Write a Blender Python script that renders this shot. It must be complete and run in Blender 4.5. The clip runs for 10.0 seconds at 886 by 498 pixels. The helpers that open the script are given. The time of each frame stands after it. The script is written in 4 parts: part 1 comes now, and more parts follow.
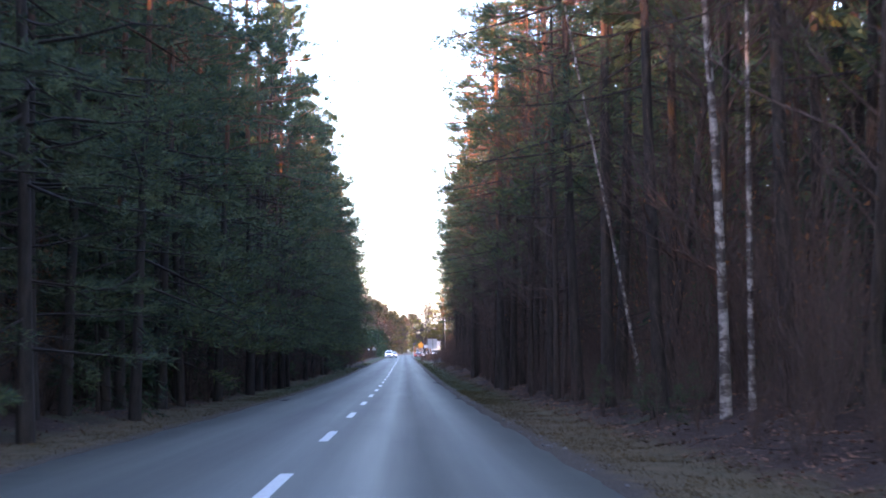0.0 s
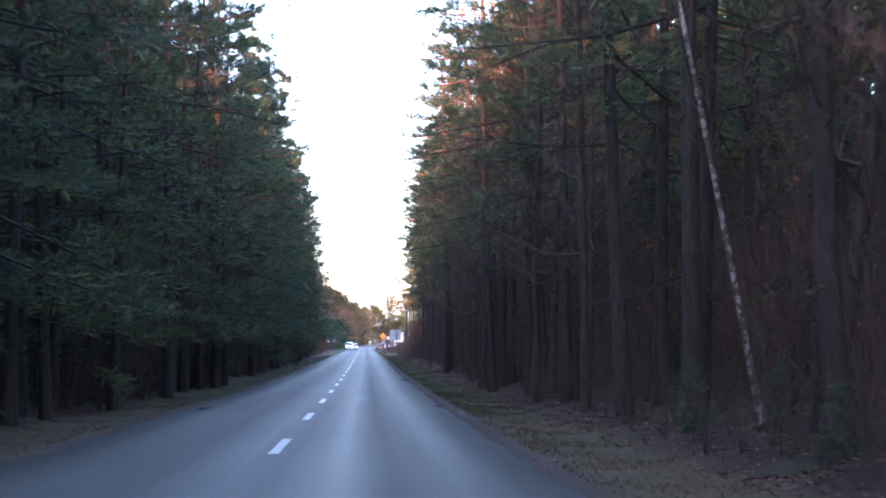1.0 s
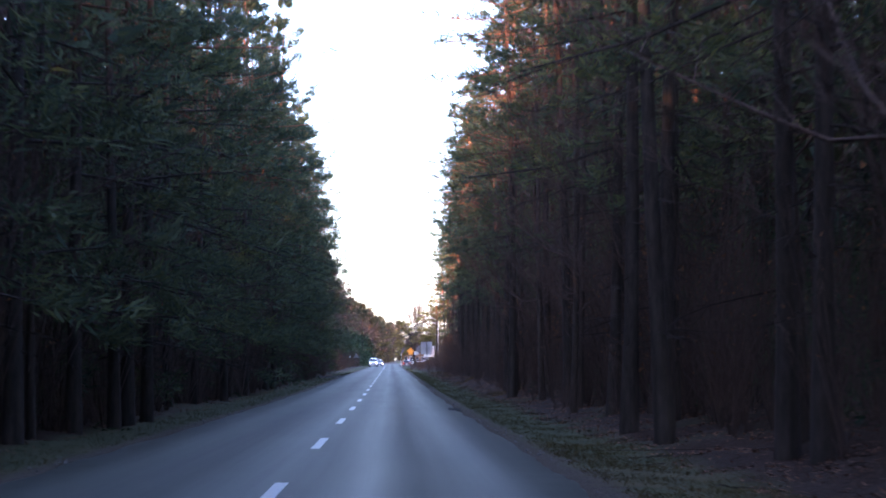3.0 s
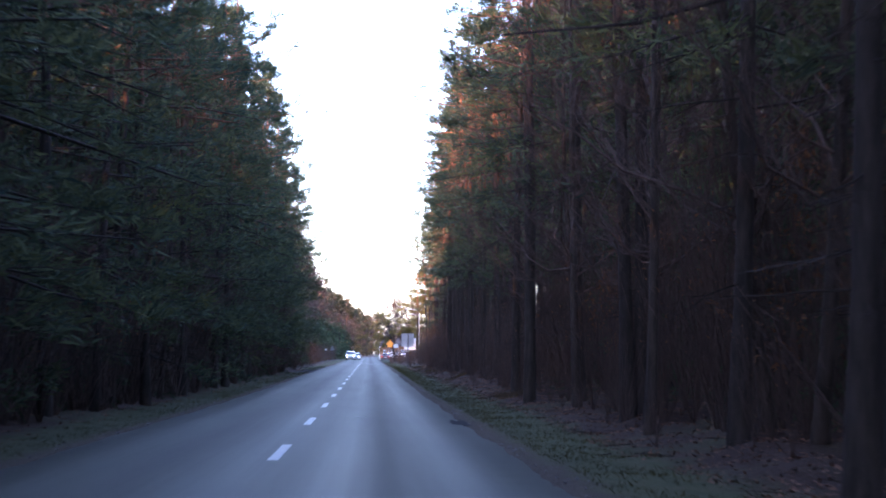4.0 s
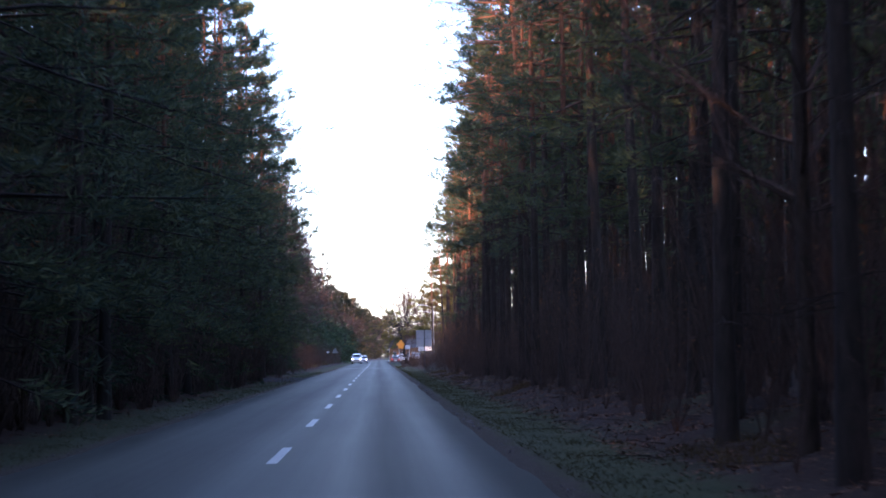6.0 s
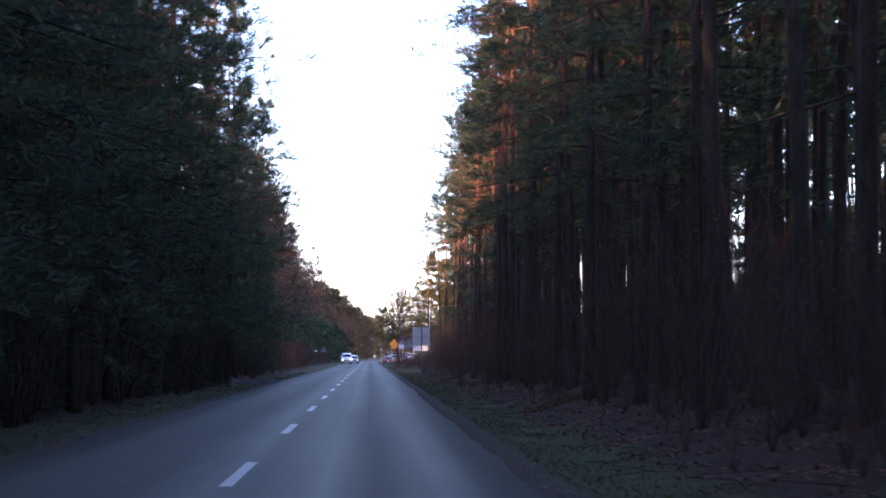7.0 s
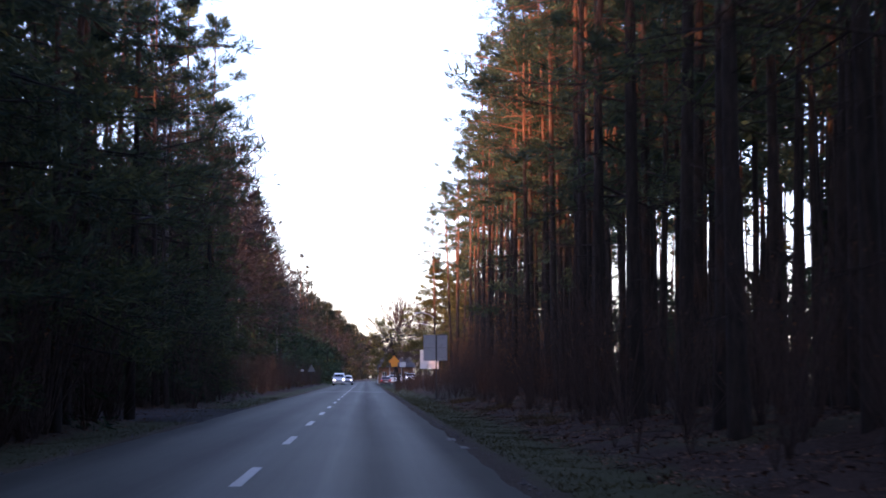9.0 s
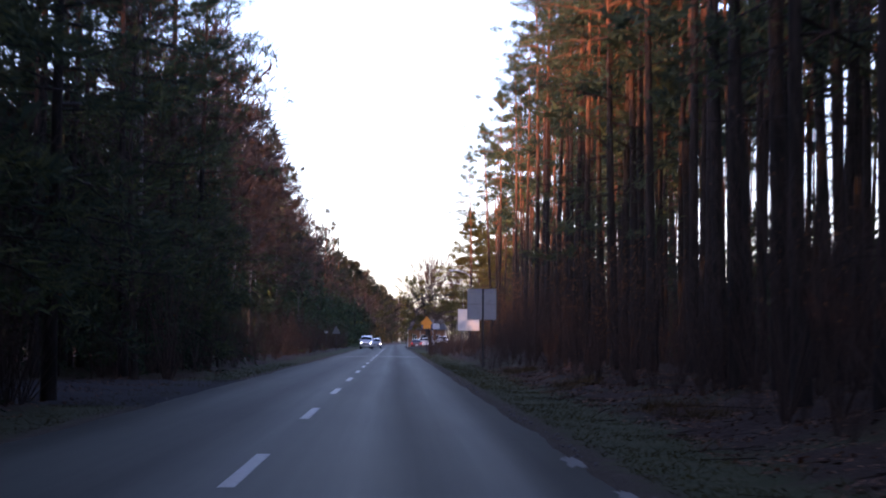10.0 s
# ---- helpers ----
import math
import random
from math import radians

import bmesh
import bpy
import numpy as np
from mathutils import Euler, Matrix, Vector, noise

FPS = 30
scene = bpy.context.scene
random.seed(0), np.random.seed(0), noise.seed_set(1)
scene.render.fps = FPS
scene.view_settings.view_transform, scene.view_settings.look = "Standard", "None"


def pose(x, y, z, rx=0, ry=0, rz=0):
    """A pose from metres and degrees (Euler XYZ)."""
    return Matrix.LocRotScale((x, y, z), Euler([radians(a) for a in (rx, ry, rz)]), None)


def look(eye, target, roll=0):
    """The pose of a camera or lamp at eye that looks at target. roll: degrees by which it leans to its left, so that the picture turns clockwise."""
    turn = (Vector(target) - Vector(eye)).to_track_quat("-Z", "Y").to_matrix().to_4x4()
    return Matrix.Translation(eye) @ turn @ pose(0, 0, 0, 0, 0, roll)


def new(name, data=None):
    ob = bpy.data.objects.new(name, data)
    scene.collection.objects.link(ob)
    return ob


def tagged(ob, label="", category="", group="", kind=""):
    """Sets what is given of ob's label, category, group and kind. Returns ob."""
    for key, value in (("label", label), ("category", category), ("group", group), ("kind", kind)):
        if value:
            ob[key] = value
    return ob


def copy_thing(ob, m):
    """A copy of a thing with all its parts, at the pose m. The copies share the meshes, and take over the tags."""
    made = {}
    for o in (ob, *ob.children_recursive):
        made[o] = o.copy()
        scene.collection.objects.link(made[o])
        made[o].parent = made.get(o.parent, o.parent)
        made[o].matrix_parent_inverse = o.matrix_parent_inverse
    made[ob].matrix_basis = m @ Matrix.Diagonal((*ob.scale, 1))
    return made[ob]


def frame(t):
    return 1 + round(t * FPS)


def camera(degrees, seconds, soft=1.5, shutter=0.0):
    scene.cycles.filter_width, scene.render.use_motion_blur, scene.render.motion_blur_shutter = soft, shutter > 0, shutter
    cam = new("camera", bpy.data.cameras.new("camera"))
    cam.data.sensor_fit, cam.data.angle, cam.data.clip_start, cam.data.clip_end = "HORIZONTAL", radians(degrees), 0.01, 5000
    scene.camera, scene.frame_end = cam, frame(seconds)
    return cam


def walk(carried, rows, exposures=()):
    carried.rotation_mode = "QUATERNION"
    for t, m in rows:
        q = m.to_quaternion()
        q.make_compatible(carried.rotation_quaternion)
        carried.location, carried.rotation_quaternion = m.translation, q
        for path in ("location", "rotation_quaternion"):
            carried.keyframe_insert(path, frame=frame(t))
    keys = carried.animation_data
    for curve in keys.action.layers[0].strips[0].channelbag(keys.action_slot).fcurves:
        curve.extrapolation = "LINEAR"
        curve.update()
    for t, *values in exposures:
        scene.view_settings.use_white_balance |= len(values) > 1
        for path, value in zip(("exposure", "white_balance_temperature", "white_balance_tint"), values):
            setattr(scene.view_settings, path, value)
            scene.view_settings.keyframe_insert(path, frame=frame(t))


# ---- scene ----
cam = camera(30.0, 10.0, 1.8, 0.3)
# t, yaw, pitch, roll, y along the road, x from the centre line, height
ROWS = [
    (0.0, -1.351, 3.475, -0.15, 1.569, 1.273, 2.065),
    (0.5, -1.590, 3.369, 0.24, 9.271, 1.240, 2.110),
    (1.0, -2.685, 3.196, 0.01, 17.088, 1.238, 2.026),
    (1.5, -3.650, 4.344, -0.14, 24.861, 1.171, 1.908),
    (2.0, -2.765, 4.384, -0.12, 32.886, 1.166, 1.779),
    (2.5, -2.296, 4.322, -0.15, 41.080, 1.177, 1.706),
    (2.7, -1.809, 4.149, -0.13, 44.307, 1.187, 1.674),
    (3.8, -2.137, 3.241, 0.12, 62.309, 1.255, 1.590),
    (4.0, -2.547, 3.587, 0.14, 65.748, 1.259, 1.563),
    (4.5, -3.033, 3.984, -0.03, 74.581, 1.290, 1.512),
    (5.0, -2.409, 3.274, -0.32, 83.513, 1.368, 1.499),
    (5.5, -2.431, 4.170, -0.69, 92.130, 1.450, 1.484),
    (5.7, -2.317, 3.634, -0.84, 95.850, 1.451, 1.476),
    (6.8, -2.315, 3.777, 0.27, 114.585, 1.497, 1.395),
    (7.0, -2.498, 3.717, 0.32, 118.046, 1.511, 1.380),
    (7.5, -2.440, 3.737, 0.54, 126.607, 1.511, 1.284),
    (8.0, -2.530, 3.529, 0.32, 135.157, 1.518, 1.282),
    (8.5, -2.374, 4.556, 0.24, 143.729, 1.485, 1.242),
    (9.0, -2.665, 4.424, 0.03, 152.363, 1.501, 1.258),
    (9.5, -2.141, 4.580, 0.22, 161.035, 1.438, 1.257),
    (10.0, -1.662, 3.158, 0.33, 169.737, 1.396, 1.232),
]
walk(cam, [(t, pose(x, y, z, 90 + pitch, 0, yaw) @ pose(0, 0, 0, 0, 0, roll)) for t, yaw, pitch, roll, y, x, z in ROWS],
     [(0.0, 4.32, 6180, 31), (1.0, 4.52, 6080, 31), (2.0, 4.03, 5880, 31), (2.5, 3.82, 5920, 33), (4.0, 4.08, 5880, 37), (5.0, 3.65, 5550, 32), (5.5, 3.45, 5700, 34), (7.0, 3.15, 5900, 38), (8.5, 2.75, 6150, 41), (10.0, 2.5, 6250, 42)])

# ---- light: low sun from behind, over the left-hand wood, bright evening sky ----
SUN_EL, SUN_AZ = 15.5, 228.0          # azimuth clockwise from +y
sky_world = bpy.data.worlds.new("evening_sky")
scene.world = sky_world
sky_world.use_nodes = True
wn = sky_world.node_tree
wn.nodes.clear()
w_out = wn.nodes.new("ShaderNodeOutputWorld")
w_bg = wn.nodes.new("ShaderNodeBackground")
w_sky = wn.nodes.new("ShaderNodeTexSky")
w_sky.sky_type = "NISHITA"
w_sky.sun_disc = False
w_sky.sun_elevation = radians(SUN_EL)
w_sky.sun_rotation = radians(SUN_AZ)
w_sky.dust_density = 1.4
w_sky.ozone_density = 2.0
w_bg.inputs["Strength"].default_value = 0.1
wn.links.new(w_sky.outputs[0], w_bg.inputs[0])
wn.links.new(w_bg.outputs[0], w_out.inputs[0])
sun_data = bpy.data.lights.new("sun", "SUN")
sun_data.energy, sun_data.angle, sun_data.color = 1.15, radians(0.6), (1.0, 0.53, 0.21)
sun_ob = new("sun", sun_data)
_a, _e = radians(SUN_AZ), radians(SUN_EL)
sun_dir = Vector((math.sin(_a) * math.cos(_e), math.cos(_a) * math.cos(_e), math.sin(_e)))
sun_ob.matrix_world = look(sun_dir * 300, (0, 0, 0))


# ---- materials ----
def mat(name, color=(0.5, 0.5, 0.5), rough=0.8, metal=0.0, spec=0.5):
    m = bpy.data.materials.new(name)
    m.use_nodes = True
    b = m.node_tree.nodes["Principled BSDF"]
    b.inputs["Base Color"].default_value = (*color, 1)
    b.inputs["Roughness"].default_value = rough
    b.inputs["Metallic"].default_value = metal
    b.inputs["Specular IOR Level"].default_value = spec
    return m


class Nodes:
    """Short hand for wiring a material's nodes."""

    def __init__(self, m):
        self.t = m.node_tree
        self.b = self.t.nodes["Principled BSDF"]

    def node(self, kind, **values):
        n = self.t.nodes.new(kind)
        for k, v in values.items():
            n.inputs[k.replace("_", " ")].default_value = v
        return n

    def link(self, a, b):
        self.t.links.new(a, b)

    def coord(self, scale=(1, 1, 1), out="Object"):
        c = self.t.nodes.new("ShaderNodeTexCoord")
        mp = self.t.nodes.new("ShaderNodeMapping")
        mp.inputs["Scale"].default_value = scale
        self.link(c.outputs[out], mp.inputs[0])
        return mp.outputs[0]

    def noise(self, vec, scale, detail=4.0, rough=0.6):
        n = self.node("ShaderNodeTexNoise", Scale=scale, Detail=detail, Roughness=rough)
        self.link(vec, n.inputs["Vector"])
        return n.outputs["Fac"]

    def ramp(self, fac, stops):
        r = self.t.nodes.new("ShaderNodeValToRGB")
        while len(r.color_ramp.elements) < len(stops):
            r.color_ramp.elements.new(0.5)
        for e, (p, c) in zip(r.color_ramp.elements, stops):
            e.position = p
            e.color = (*c, 1) if len(c) == 3 else c
        self.link(fac, r.inputs[0])
        return r.outputs[0]

    def mix(self, fac, a, b, mode="MIX"):
        n = self.t.nodes.new("ShaderNodeMix")
        n.data_type, n.blend_type = "RGBA", mode
        for s, v in ((n.inputs[0], fac), (n.inputs[6], a), (n.inputs[7], b)):
            if isinstance(v, (int, float)):
                s.default_value = v
            elif isinstance(v, tuple):
                s.default_value = (*v, 1)
            else:
                self.link(v, s)
        return n.outputs[2]

    def math(self, op, a, b=0.0):
        n = self.t.nodes.new("ShaderNodeMath")
        n.operation = op
        for s, v in zip(n.inputs, (a, b)):
            if isinstance(v, (int, float)):
                s.default_value = v
            else:
                self.link(v, s)
        return n.outputs[0]

    def bump(self, height, strength=0.3, distance=0.02):
        n = self.node("ShaderNodeBump", Strength=strength, Distance=distance)
        self.link(height, n.inputs["Height"])
        self.link(n.outputs[0], self.b.inputs["Normal"])


def asphalt_material():
    m = mat("asphalt", (0.06, 0.06, 0.065), 0.5, spec=0.10)
    n = Nodes(m)
    co = n.coord()
    sep = n.t.nodes.new("ShaderNodeSeparateXYZ")
    n.link(co, sep.inputs[0])
    # polished wheel tracks with a darker oily strip along each lane's middle
    wobble = n.math("MULTIPLY", n.math("SUBTRACT", n.noise(n.coord((0.0, 0.03, 0.0)), 1.0, 2.0), 0.5), 0.5)
    across = n.math("DIVIDE", n.math("ADD", n.math("ADD", sep.outputs[0], wobble), 3.5), 7.0)
    track = n.ramp(across, [((x + 3.5) / 7.0, (v, v, v)) for x, v in
                            ((-2.9, 0.75), (-2.0, 0.8), (-1.15, 0.4), (-0.25, 1.0), (0.35, 0.6), (1.0, 1.0), (1.55, 0.15), (2.2, 0.95), (2.9, 0.65))])
    long_streak = n.noise(n.coord((1.6, 0.02, 1.0)), 1.0, 5.0, 0.65)
    patch = n.noise(n.coord((0.35, 0.12, 1.0)), 1.0, 4.0)
    grain = n.noise(co, 90.0, 2.0)
    base = n.ramp(patch, [(0.3, (0.068, 0.071, 0.056)), (0.7, (0.090, 0.092, 0.072))])
    base = n.mix(n.math("MULTIPLY", n.math("SUBTRACT", 1.0, track), 0.45), base, (0.044, 0.044, 0.040))
    base = n.mix(0.35, base, n.ramp(grain, [(0.3, (0.03, 0.03, 0.028)), (0.75, (0.16, 0.16, 0.148))]), "OVERLAY")
    base = n.mix(n.ramp(long_streak, [(0.52, (0, 0, 0)), (0.8, (0.45, 0.45, 0.45))]), base, (0.042, 0.042, 0.043))
    n.link(base, n.b.inputs["Base Color"])
    ro = n.math("SUBTRACT", 0.73, n.math("MULTIPLY", track, 0.16))
    ro = n.math("ADD", ro, n.math("MULTIPLY", n.math("SUBTRACT", long_streak, 0.5), 0.2))
    n.link(ro, n.b.inputs["Roughness"])
    n.bump(grain, 0.35, 0.004)
    return m


def ground_material():
    m = mat("forest_ground", rough=0.95, spec=0.2)
    n = Nodes(m)
    co = n.coord()
    sep = n.t.nodes.new("ShaderNodeSeparateXYZ")
    n.link(co, sep.inputs[0])
    fine, mid, big = n.noise(co, 14.0, 5.0), n.noise(co, 1.7, 4.0), n.noise(co, 0.25, 3.0)
    litter = n.ramp(fine, [(0.3, (0.011, 0.006, 0.004)), (0.5, (0.028, 0.015, 0.010)), (0.72, (0.070, 0.038, 0.026))])
    moss = n.ramp(fine, [(0.3, (0.02, 0.03, 0.012)), (0.7, (0.06, 0.075, 0.03))])
    litter = n.mix(n.ramp(big, [(0.5, (0, 0, 0)), (0.7, (0.7, 0.7, 0.7))]), litter, moss)
    grass = n.ramp(mid, [(0.3, (0.046, 0.036, 0.016)), (0.55, (0.075, 0.054, 0.026)), (0.75, (0.10, 0.070, 0.036))])
    lush = n.ramp(mid, [(0.3, (0.024, 0.034, 0.012)), (0.55, (0.042, 0.048, 0.019)), (0.78, (0.068, 0.060, 0.032))])
    along = n.math("ADD", n.math("MULTIPLY", sep.outputs[1], 0.01), n.math("MULTIPLY", n.math("SUBTRACT", big, 0.5), 0.8))
    grass = n.mix(n.ramp(along, [(0.45, (0, 0, 0)), (0.8, (1, 1, 1))]), grass, lush)
    edge = n.math("ADD", n.math("ABSOLUTE", sep.outputs[0]), n.math("MULTIPLY", n.math("SUBTRACT", mid, 0.5), 1.4))
    col = n.mix(n.ramp(n.math("MULTIPLY", edge, 0.1), [(0.52, (0, 0, 0)), (0.58, (1, 1, 1))]), grass, litter)
    meadow = n.ramp(mid, [(0.3, (0.035, 0.040, 0.018)), (0.7, (0.085, 0.080, 0.042))])
    col = n.mix(n.ramp(n.math("MULTIPLY", edge, 0.01), [(0.45, (0, 0, 0)), (0.55, (1, 1, 1))]), col, meadow)
    grit = n.ramp(n.noise(co, 30.0, 3.0), [(0.32, (0.020, 0.014, 0.010)), (0.52, (0.050, 0.036, 0.026)), (0.72, (0.11, 0.085, 0.064))])
    col = n.mix(n.ramp(n.math("MULTIPLY", edge, 0.1), [(0.36, (1, 1, 1)), (0.40, (0, 0, 0))]), col, grit)
    n.link(col, n.b.inputs["Base Color"])
    n.bump(n.math("ADD", fine, mid), 0.8, 0.06)
    return m


def bark_material(name, dark, light, upper=None, split=8.0, scale=9.0):
    """Fissured bark; upper: the colour of the thin flaky bark higher up the stem."""
    m = mat(name, rough=0.9, spec=0.25)
    n = Nodes(m)
    co = n.coord((1.0, 1.0, 0.22))
    f = n.noise(co, scale, 6.0, 0.7)
    col = n.ramp(f, [(0.35, dark), (0.65, light)])
    if upper:
        sep = n.t.nodes.new("ShaderNodeSeparateXYZ")
        n.link(n.coord(), sep.inputs[0])
        lo = tuple(v * 0.6 for v in upper)
        up = n.ramp(f, [(0.3, lo), (0.7, upper)])
        h = n.math("ADD", n.math("DIVIDE", sep.outputs[2], 2 * split), n.math("MULTIPLY", n.math("SUBTRACT", f, 0.5), 0.3))
        col = n.mix(n.ramp(h, [(0.36, (0, 0, 0)), (0.6, (1, 1, 1))]), col, up)
    n.link(col, n.b.inputs["Base Color"])
    n.bump(f, 0.7, 0.03)
    return m


def birch_material():
    m = mat("birch_bark", rough=0.75, spec=0.3)
    n = Nodes(m)
    band = n.noise(n.coord((1.2, 1.2, 3.6)), 1.1, 4.0, 0.65)
    white = n.ramp(n.noise(n.coord(), 12.0), [(0.3, (0.17, 0.155, 0.14)), (0.7, (0.33, 0.305, 0.28))])
    col = n.mix(n.ramp(band, [(0.42, (0, 0, 0)), (0.54, (1, 1, 1))]), white, (0.05, 0.04, 0.035))
    n.link(col, n.b.inputs["Base Color"])
    n.bump(band, 0.5, 0.02)
    return m


def leaf_material(name, dark, light, var=0.5, per="Object Info", trans=0.0):
    """Small leaves or needles, varied by piece and by tree."""
    m = mat(name, rough=0.85, spec=0.12)
    n = Nodes(m)
    geo = n.t.nodes.new("ShaderNodeNewGeometry")
    info = n.t.nodes.new("ShaderNodeObjectInfo")
    col = n.ramp(geo.outputs["Random Per Island"], [(0.0, dark), (1.0, light)])
    tree = n.ramp(info.outputs["Random"], [(0.0, (0.72, 0.80, 0.9)), (0.5, (1, 1, 1)), (1.0, (1.15, 1.05, 0.75))])
    col = n.mix(var, col, n.mix(1.0, col, tree, "MULTIPLY"))
    big = n.noise(n.coord(), 0.35, 2.0)
    col = n.mix(1.0, col, n.ramp(big, [(0.35, (0.7, 0.72, 0.75)), (0.65, (1.1, 1.05, 0.95))]), "MULTIPLY")
    n.link(col, n.b.inputs["Base Color"])
    if trans:
        n.b.inputs["Transmission Weight"].default_value = 0.0
        tr = n.t.nodes.new("ShaderNodeBsdfTranslucent")
        n.link(col, tr.inputs[0])
        mx = n.t.nodes.new("ShaderNodeMixShader")
        mx.inputs[0].default_value = trans
        out = n.t.nodes["Material Output"]
        n.link(n.b.outputs[0], mx.inputs[1])
        n.link(tr.outputs[0], mx.inputs[2])
        n.link(mx.outputs[0], out.inputs[0])
    return m


def worn_paint(name, color, dirt=(0.1, 0.1, 0.1), amount=0.4, scale=6.0, rough=0.6, metal=0.0):
    m = mat(name, color, rough, metal)
    n = Nodes(m)
    f = n.noise(n.coord(), scale, 6.0, 0.7)
    n.link(n.mix(n.ramp(f, [(0.5, (0, 0, 0)), (0.75, (amount,) * 3)]), color, dirt), n.b.inputs["Base Color"])
    n.bump(f, 0.1, 0.005)
    return m


ASPHALT = asphalt_material()
GROUND = ground_material()
PAINT = worn_paint("road_paint", (0.36, 0.355, 0.33), (0.13, 0.14, 0.14), 0.75, 9.0)
PINE_BARK = bark_material("pine_bark", (0.012, 0.010, 0.009), (0.036, 0.029, 0.025), (0.25, 0.105, 0.052), 11.5)
GREY_BARK = bark_material("grey_bark", (0.015, 0.012, 0.010), (0.048, 0.036, 0.029))
TWIG = bark_material("twig_bark", (0.030, 0.021, 0.018), (0.086, 0.058, 0.047))
BIRCH = birch_material()
NEEDLE = leaf_material("pine_needles", (0.038, 0.068, 0.054), (0.112, 0.134, 0.060), 0.7, trans=0.25)
SPRUCE = leaf_material("spruce_needles", (0.026, 0.052, 0.036), (0.07, 0.10, 0.05), 0.7, trans=0.2)
FAR_NEEDLE = leaf_material("far_needles", (0.032, 0.042, 0.032), (0.082, 0.078, 0.050), 0.7, trans=0.2)
DRY_LEAF = leaf_material("dry_leaves", (0.09, 0.045, 0.025), (0.24, 0.12, 0.06), 0.5, trans=0.25)
LITTER = leaf_material("leaf_litter", (0.030, 0.017, 0.012), (0.22, 0.118, 0.082), 0.3)
# warm sunlight on the junction pines is put into this needle colour
SUNLIT_NEEDLE = leaf_material("sunlit_needles", (0.06, 0.062, 0.02), (0.15, 0.135, 0.05), 0.3, trans=0.25)
DRY_GRASS = leaf_material("dry_grass", (0.052, 0.037, 0.017), (0.115, 0.080, 0.037), 0.3, trans=0.25)
GRASS = leaf_material("verge_grass", (0.032, 0.036, 0.012), (0.074, 0.068, 0.028), 0.3, trans=0.25)


# ---- mesh helpers ----
def mesh_from(name, verts, faces, material, smooth=False):
    me = bpy.data.meshes.new(name)
    me.from_pydata([tuple(v) for v in verts], [], [tuple(f) for f in faces])
    for m in material if isinstance(material, (list, tuple)) else [material]:
        me.materials.append(m)
    if smooth:
        me.polygons.foreach_set("use_smooth", [True] * len(me.polygons))
    me.update()
    return me


def tri_mesh(name, v, f, material, smooth=False):
    """A mesh from arrays of corners (n, 3) and triangles (m, 3)."""
    me = bpy.data.meshes.new(name)
    v, f = np.asarray(v, np.float32), np.asarray(f, np.int32)
    me.vertices.add(len(v))
    me.vertices.foreach_set("co", v.ravel())
    me.loops.add(f.size)
    me.loops.foreach_set("vertex_index", f.ravel())
    me.polygons.add(len(f))
    me.polygons.foreach_set("loop_start", np.arange(0, f.size, 3, dtype=np.int32))
    me.polygons.foreach_set("use_smooth", np.full(len(f), smooth))
    me.materials.append(material)
    me.update(calc_edges=True)
    me.validate()
    return me


def part(name, bm, material, parent, label=""):
    me = bpy.data.meshes.new(name)
    bm.to_mesh(me)
    bm.free()
    me.materials.append(material)
    return part_mesh(name, me, parent, label)


def part_mesh(name, me, parent, label=""):
    ob = new(name, me)
    ob.parent = parent
    return tagged(ob, label)


def box(bm, cx, cy, cz, sx, sy, sz, bevel=0.0):
    r = bmesh.ops.create_cube(bm, size=1.0, matrix=Matrix.Translation((cx, cy, cz)) @ Matrix.Diagonal((sx, sy, sz, 1)))
    if bevel:
        es = list({e for v in r["verts"] for e in v.link_edges})
        bmesh.ops.bevel(bm, geom=es, offset=bevel, segments=2, affect="EDGES")


def rod(bm, a, b, r0, r1=None, seg=10):
    a, b = Vector(a), Vector(b)
    m = Matrix.Translation((a + b) / 2) @ (b - a).to_track_quat("Z", "Y").to_matrix().to_4x4()
    bmesh.ops.create_cone(bm, cap_ends=True, segments=seg, radius1=r0, radius2=r0 if r1 is None else r1, depth=(b - a).length, matrix=m)


def tubes(paths, radii, sides):
    """Tubes along many paths at once: paths (n, k, 3), radii (n, k). Corners and triangles."""
    paths, radii = np.asarray(paths, float), np.asarray(radii, float)
    n, k, _ = paths.shape
    d = np.gradient(paths, axis=1)
    d /= np.linalg.norm(d, axis=2, keepdims=True) + 1e-9
    ref = np.where(np.abs(d[..., 2:3]) > 0.9, np.array([1.0, 0, 0]), np.array([0, 0, 1.0]))
    u = np.cross(d, ref)
    u /= np.linalg.norm(u, axis=2, keepdims=True) + 1e-9
    w = np.cross(d, u)
    ang = np.arange(sides) * 2 * np.pi / sides
    ring = u[:, :, None, :] * np.cos(ang)[None, None, :, None] + w[:, :, None, :] * np.sin(ang)[None, None, :, None]
    v = paths[:, :, None, :] + ring * radii[:, :, None, None]
    idx = np.arange(n * k * sides).reshape(n, k, sides)
    a, b = idx[:, :-1, :], idx[:, 1:, :]
    a2, b2 = np.roll(a, -1, 2), np.roll(b, -1, 2)
    f = np.concatenate([np.stack([a, a2, b2], -1).reshape(-1, 3), np.stack([a, b2, b], -1).reshape(-1, 3)])
    return v.reshape(-1, 3), f


def blades(a, b, width, rng):
    """Thin twigs, one tapering triangle each, from a to b."""
    d = b - a
    s = np.cross(d, rng.normal(0, 1, d.shape))
    s *= width / 2 / (np.linalg.norm(s, axis=1, keepdims=True) + 1e-9)
    v = np.stack([a - s, a + s, b], 1).reshape(-1, 3)
    return v, np.arange(len(v)).reshape(-1, 3)


